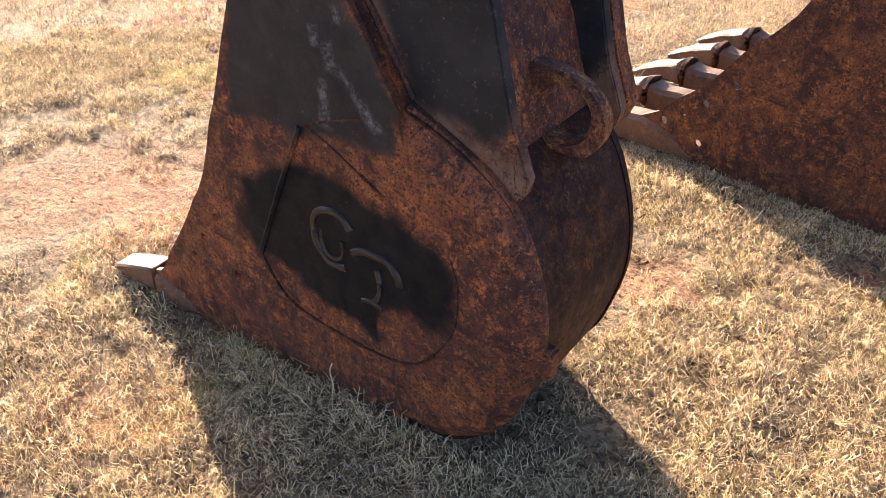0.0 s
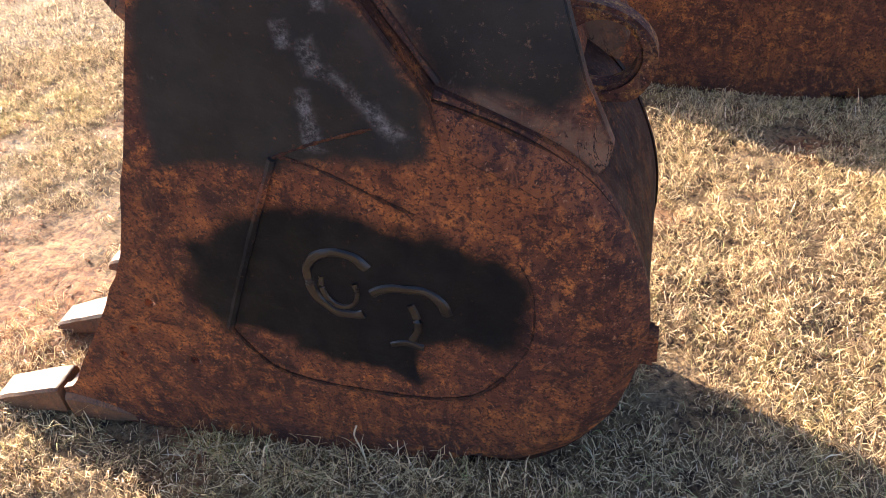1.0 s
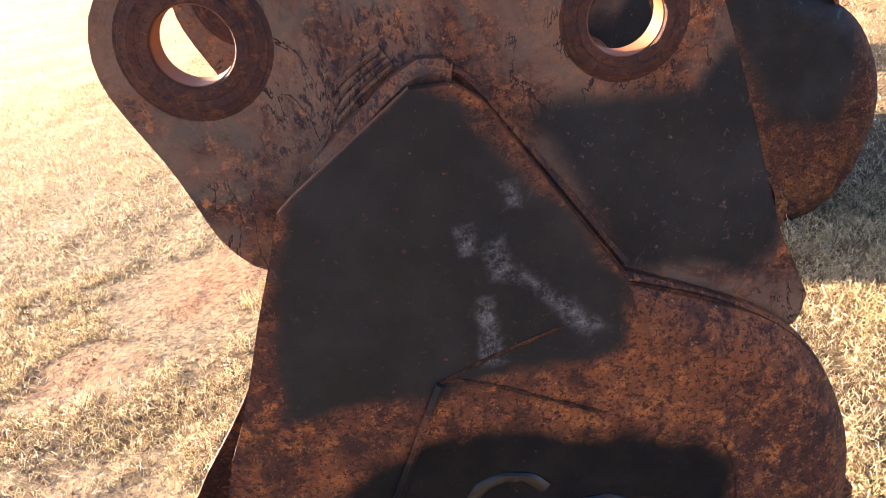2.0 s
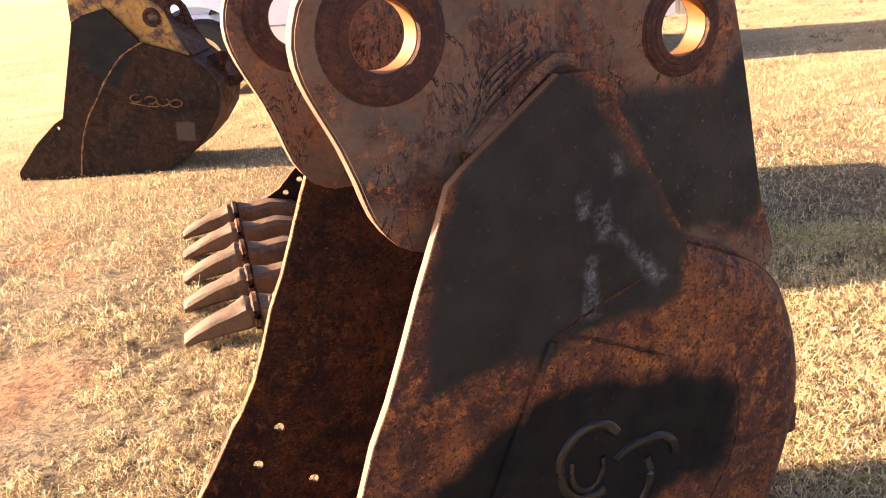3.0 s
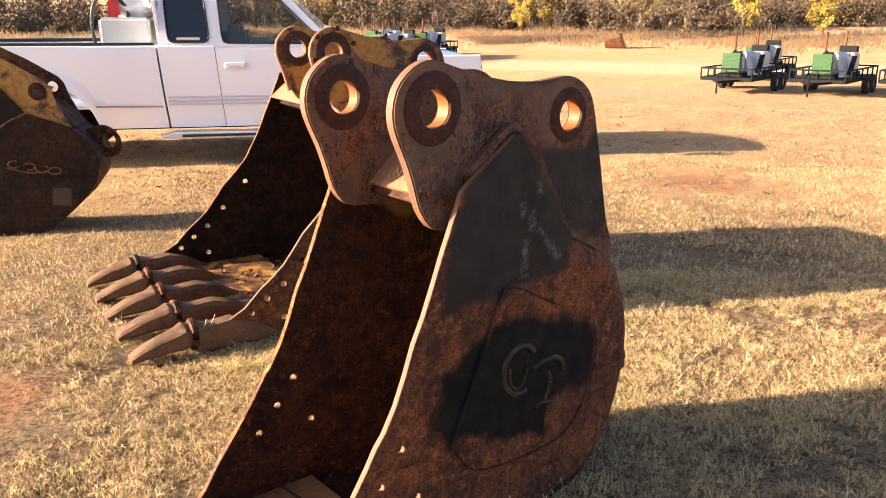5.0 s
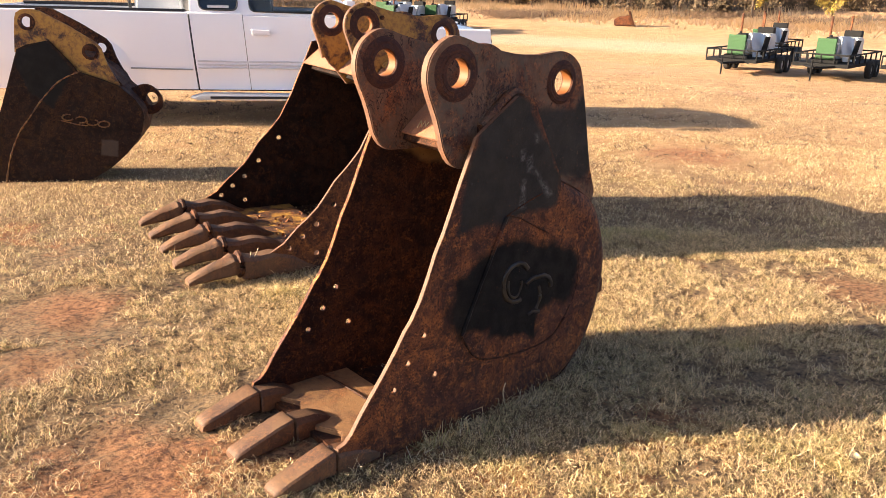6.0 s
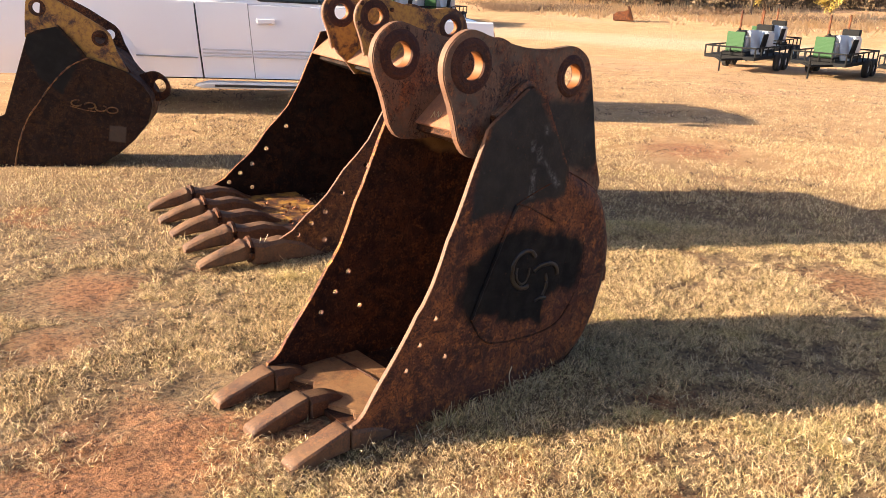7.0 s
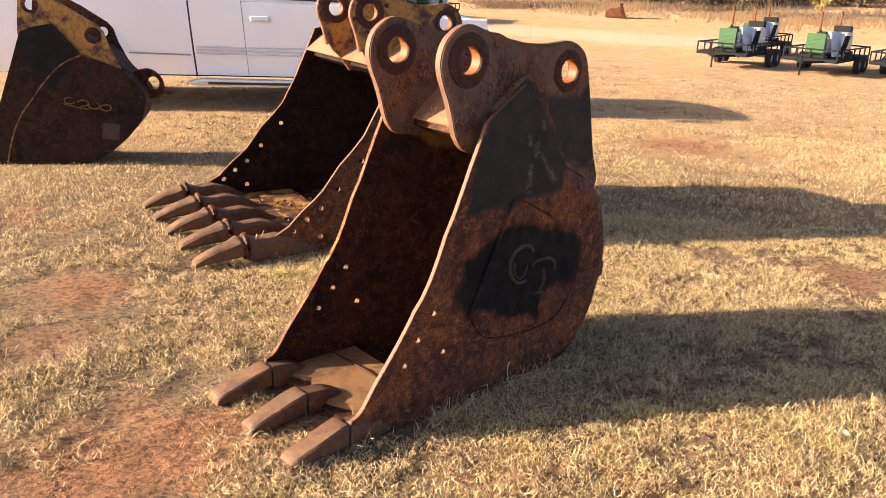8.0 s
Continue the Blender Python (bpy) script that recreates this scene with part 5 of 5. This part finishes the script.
def blades(name, count, r0, r1, h0, h1, wide, seed, flat=6.5, line=None, keep=-0.24):
    """Curved tapering blades of two pieces each, in clumps, thinner on the bare soil."""
    rng = np.random.default_rng(seed)
    r, a = np.sqrt(rng.uniform(r0 * r0, r1 * r1, count)) if r1 < 5 else rng.uniform(r0, r1, count), rng.uniform(radians(2), radians(172), count)
    x, y = -1.75 + r * np.cos(a), -0.9 + r * np.sin(a)
    if line:
        s, (ax, ay, bx, by) = rng.uniform(0, 1, count), line
        x, y = ax + (bx - ax) * s + rng.normal(0, 0.035, count), ay + (by - ay) * s + rng.normal(0, 0.03, count)
    clump = np.array([noise.noise((a * 2.3, b * 2.3, 7)) + 0.7 * noise.noise((a * 8, b * 8, 2)) + 0.5 * noise.noise((a * 21, b * 21, 5)) for a, b in zip(x, y)])
    bare = np.array([bare_soil(a, b) for a, b in zip(x, y)])
    ok = (clump + rng.normal(0, 0.15, count) > keep + bare * 1.2)
    x, y, clump = x[ok], y[ok], clump[ok]
    z = np.array([ground_z(a, b) for a, b in zip(x, y)])
    m = len(x)
    # neighbours in a tuft lean much the same way
    lay = np.array([noise.noise((a * 5, b * 5, 11)) for a, b in zip(x, y)]) * 9
    a, lift = lay + rng.normal(0, 2.2, m), rng.beta(1.0, flat, m)
    lift = np.clip(lift + 0.05 * np.clip(clump, -0.5, 1), 0.0, 1)
    long = rng.uniform(h0, h1, m) * (1 + 0.45 * np.clip(clump, -0.6, 1))
    w = rng.uniform(0.55, 1.15, m) * wide
    b = a + math.pi / 2 + rng.normal(0, 0.5, m)
    dx, dy = np.cos(a), np.sin(a)
    wx, wy, wz = np.cos(b) * w, np.sin(b) * w, rng.normal(0, 0.5, m) * w
    run, rise = long * np.cos(lift * 1.4), long * np.sin(lift * 1.4)
    curl = rng.normal(0, 0.7, m)
    hump = rng.uniform(0.002, 0.016, m)
    v = np.empty((m, 5, 3))
    for k, (s, up, width) in enumerate(((0.0, 0.0, 1.0), (0.52, 0.75, 0.85), (1.0, 1.0, 0.0))):
        ca, sa = np.cos(curl * s * 2.2), np.sin(curl * s * 2.2)
        px, py = x + (dx * ca - dy * sa) * run * s, y + (dy * ca + dx * sa) * run * s
        pz = z + rise * up + hump * (1 - abs(2 * s - 1)) - (0.003 if k == 0 else -0.003)
        if k < 2:
            v[:, 2 * k] = np.c_[px - wx * width, py - wy * width, pz - wz * width * (k > 0)]
            v[:, 2 * k + 1] = np.c_[px + wx * width, py + wy * width, pz + wz * width * (k > 0)]
        else:
            v[:, 4] = np.c_[px, py, pz]
    k = np.arange(m)[:, None] * 5
    me = bpy.data.meshes.new(name)
    tri = np.concatenate([k + (0, 1, 3), k + (0, 3, 2), k + (2, 3, 4)], 1).reshape(-1, 3)
    me.vertices.add(m * 5)
    me.vertices.foreach_set("co", v.reshape(-1))
    me.loops.add(len(tri) * 3)
    me.loops.foreach_set("vertex_index", tri.reshape(-1).astype(np.int32))
    me.polygons.add(len(tri))
    me.polygons.foreach_set("loop_start", np.arange(0, len(tri) * 3, 3, dtype=np.int32))
    me.update(calc_edges=True)
    me.materials.append(BLADE)
    return tagged(new(name, me), "short dry straw-coloured grass blades, some still green", "grass", kind="stuff")


n = Nodes("dry grass blade", 0.75)
rnd = n.t.nodes.new("ShaderNodeNewGeometry").outputs["Random Per Island"]
c = n.mix(n.step(rnd, 0.15, 0.60), (0.12, 0.066, 0.036), (0.92, 0.68, 0.365))
c = n.mix(n.step(n.noise(1.3, 5, 0.7, 0.4), 0.52, 0.68, 0, 0.45), c, (0.74, 0.62, 0.20))
c = n.mix(n.step(rnd, 0.86, 0.93), c, (0.95, 0.77, 0.53))
c = n.mix(n.step(rnd, 0.93, 0.97), c, (0.52, 0.48, 0.18))
BLADE = n.done(c)
thin = n.t.nodes.new("ShaderNodeBsdfTranslucent")
blend = n.t.nodes.new("ShaderNodeMixShader")
blend.inputs[0].default_value = 0.15
n.t.links.new(c, thin.inputs[0])
n.t.links.new(n.bsdf.outputs[0], blend.inputs[1])
n.t.links.new(thin.outputs[0], blend.inputs[2])
n.t.links.new(blend.outputs[0], n.t.nodes["Material Output"].inputs[0])
blades("grass", 560000, 0.9, 4.6, 0.014, 0.050, 0.0011, 1, 6.5, keep=-0.42)
blades("grass", 260000, 3.8, 9.0, 0.014, 0.045, 0.0016, 2, 5.0, keep=-0.4)
blades("grass", 90000, 7.5, 20.0, 0.015, 0.04, 0.0024, 3, 4.0, keep=-0.3)
blades("grass", 22000, 0.9, 5.0, 0.04, 0.085, 0.0011, 4, 3.0, keep=0.2)
for k, way in enumerate(((-2.0, 1.14, -0.75, 1.15), (-1.45, 2.87, 0.1, 2.75), (-2.0, 1.15, -1.4, 1.12), (-1.0, 0.75, 0.8, 0.9))):
    blades("grass", 900, 0, 1, 0.03, 0.10, 0.0013, 20 + k, 2.2, way)


def clods(count, seed):
    """Crumbs of red earth on the bare spots, joined into one mesh."""
    rng = np.random.default_rng(seed)
    verts, faces = [], []
    for _ in range(count):
        a, b, r = BARE_SPOTS[rng.integers(len(BARE_SPOTS))]
        x, y = rng.normal(a, r * 0.8), rng.normal(b, r * 0.8)
        if noise.noise((x * 6, y * 6, 1)) + rng.normal(0, 0.2) < 0.0:
            continue
        size = 0.001 + 0.006 * rng.random() ** 6
        z = ground_z(x, y) + size * 0.2
        k = len(verts)
        for px, py, pz in ((1, 0, 0), (0, 1, 0), (-1, 0, 0), (0, -1, 0), (0, 0, 0.45), (0, 0, -0.5)):
            f = size * rng.uniform(0.7, 1.3)
            verts.append((x + px * f + rng.normal(0, size * 0.2), y + py * f + rng.normal(0, size * 0.2), z + pz * f))
        faces += [(k + i, k + (i + 1) % 4, k + 4) for i in range(4)] + [(k + (i + 1) % 4, k + i, k + 5) for i in range(4)]
    me = bpy.data.meshes.new("earth_clods")
    me.from_pydata(verts, [], faces)
    me.materials.append(EARTH)
    me.shade_smooth()
    tagged(new("earth_clods", me), "crumbled clods of red earth", "soil", kind="stuff")


n = Nodes("red earth clod", 0.95)
EARTH = n.done(n.mix(n.noise(30, 4), (0.17, 0.064, 0.029), (0.50, 0.21, 0.086)))
clods(26000, 5)

# ---- small things on the grass ----
n = Nodes("dry curled leaf", 0.7)
LEAF = n.done(n.mix(n.noise(40, 4), (0.50, 0.38, 0.22), (0.68, 0.56, 0.36)))


def dry_leaf(x, y, yaw, size):
    ob = thing("dry_leaf", x, y, ground_z(x, y) + 0.018, yaw, "pale curled dry leaf lying on the grass", "leaf")
    bm = bmesh.new()
    rows = []
    for s in (0.0, 0.2, 0.4, 0.6, 0.8, 1.0):
        w = size * 0.38 * math.sin(math.pi * (0.06 + 0.9 * s)) ** 0.8
        z = 0.25 * size * (s - 0.5) ** 2
        rows.append([((s - 0.5) * size, -w, z + 0.12 * size), ((s - 0.5) * size, -w * 0.5, z + 0.03 * size), ((s - 0.5) * size, 0, z), ((s - 0.5) * size, w * 0.5, z + 0.03 * size), ((s - 0.5) * size, w, z + 0.10 * size)])
    part("blade", swept(rows, bm), LEAF, ob)
    part("stem", tube([(size * 0.5, 0, 0.06 * size), (size * 0.85, 0.05 * size, 0.08 * size)], 0.0012, 5), LEAF, ob)


dry_leaf(-0.48, 0.11, 25, 0.055)
dry_leaf(0.35, 1.9, 130, 0.04)
weed = thing("dry_weed", -1.37, 3.18, ground_z(-1.37, 3.18), 0, "small pale dry weed sprig beside a bucket tooth", "weed")
for k, (dx, dy) in enumerate(((0.0, 0.0), (0.03, 0.01), (-0.025, 0.015), (0.01, -0.03), (0.045, -0.02))):
    part("stalk", tube(curve_points([(0, 0, 0), (dx * 0.5, dy * 0.5, 0.08), (dx * 1.6, dy * 1.6, 0.155 + 0.01 * k)], 4), 0.0018, 5), LEAF, weed)
twig = thing("dry_grass_stalk", -1.253, 1.180, 0.0, 0, "single dry stalk leaning on the rusted bucket side", "grass")
part("stalk", tube(curve_points([(0.01, -0.01, 0.0), (0.0, -0.006, 0.05), (-0.008, -0.004, 0.09), (0.004, -0.004, 0.125)], 5), 0.0022, 5), LEAF, twig)

# dry leaf bits on the floor of the wide bucket
random.seed(31)
litter = Soup()
for _ in range(90):
    x, y = random.gauss(-0.50, 0.12), random.uniform(0.25, 1.1)
    litter.leaf(Vector((x, y, 0.064)), random.uniform(0.006, 0.018))
ob = tagged(new("leaf_litter", litter.mesh("leaf_litter", EARTH)), "brown dry leaf bits on the bucket floor", "leaves", kind="stuff")
ob.matrix_world = B.matrix_world.copy()

# small dark tussocks and thatch over the mown field
tuft = Soup()
for _ in range(5200):
    a, r = radians(random.uniform(-4, 78)), 4.5 + 26 * random.random() ** 1.4
    x, y = -2.0 + r * math.cos(a), 0.5 + r * math.sin(a)
    if noise.noise((x * 0.5, y * 1.1, 3)) + random.gauss(0, 0.18) < 0.10:
        continue
    p = Vector((x, y, ground_z(x, y) + 0.004))
    for _ in range(7):
        q = p + Vector((random.gauss(0, 0.06), random.gauss(0, 0.04), 0))
        tuft.twig(q, q + Vector((random.gauss(0, 0.03), random.gauss(0, 0.03), random.uniform(0.01, 0.05))), 0.005)
tagged(new("dead_thatch", tuft.mesh("dead_thatch", DEAD_BRUSH)), "dark scattered tussocks of dead thatch in the field", "grass", kind="stuff")
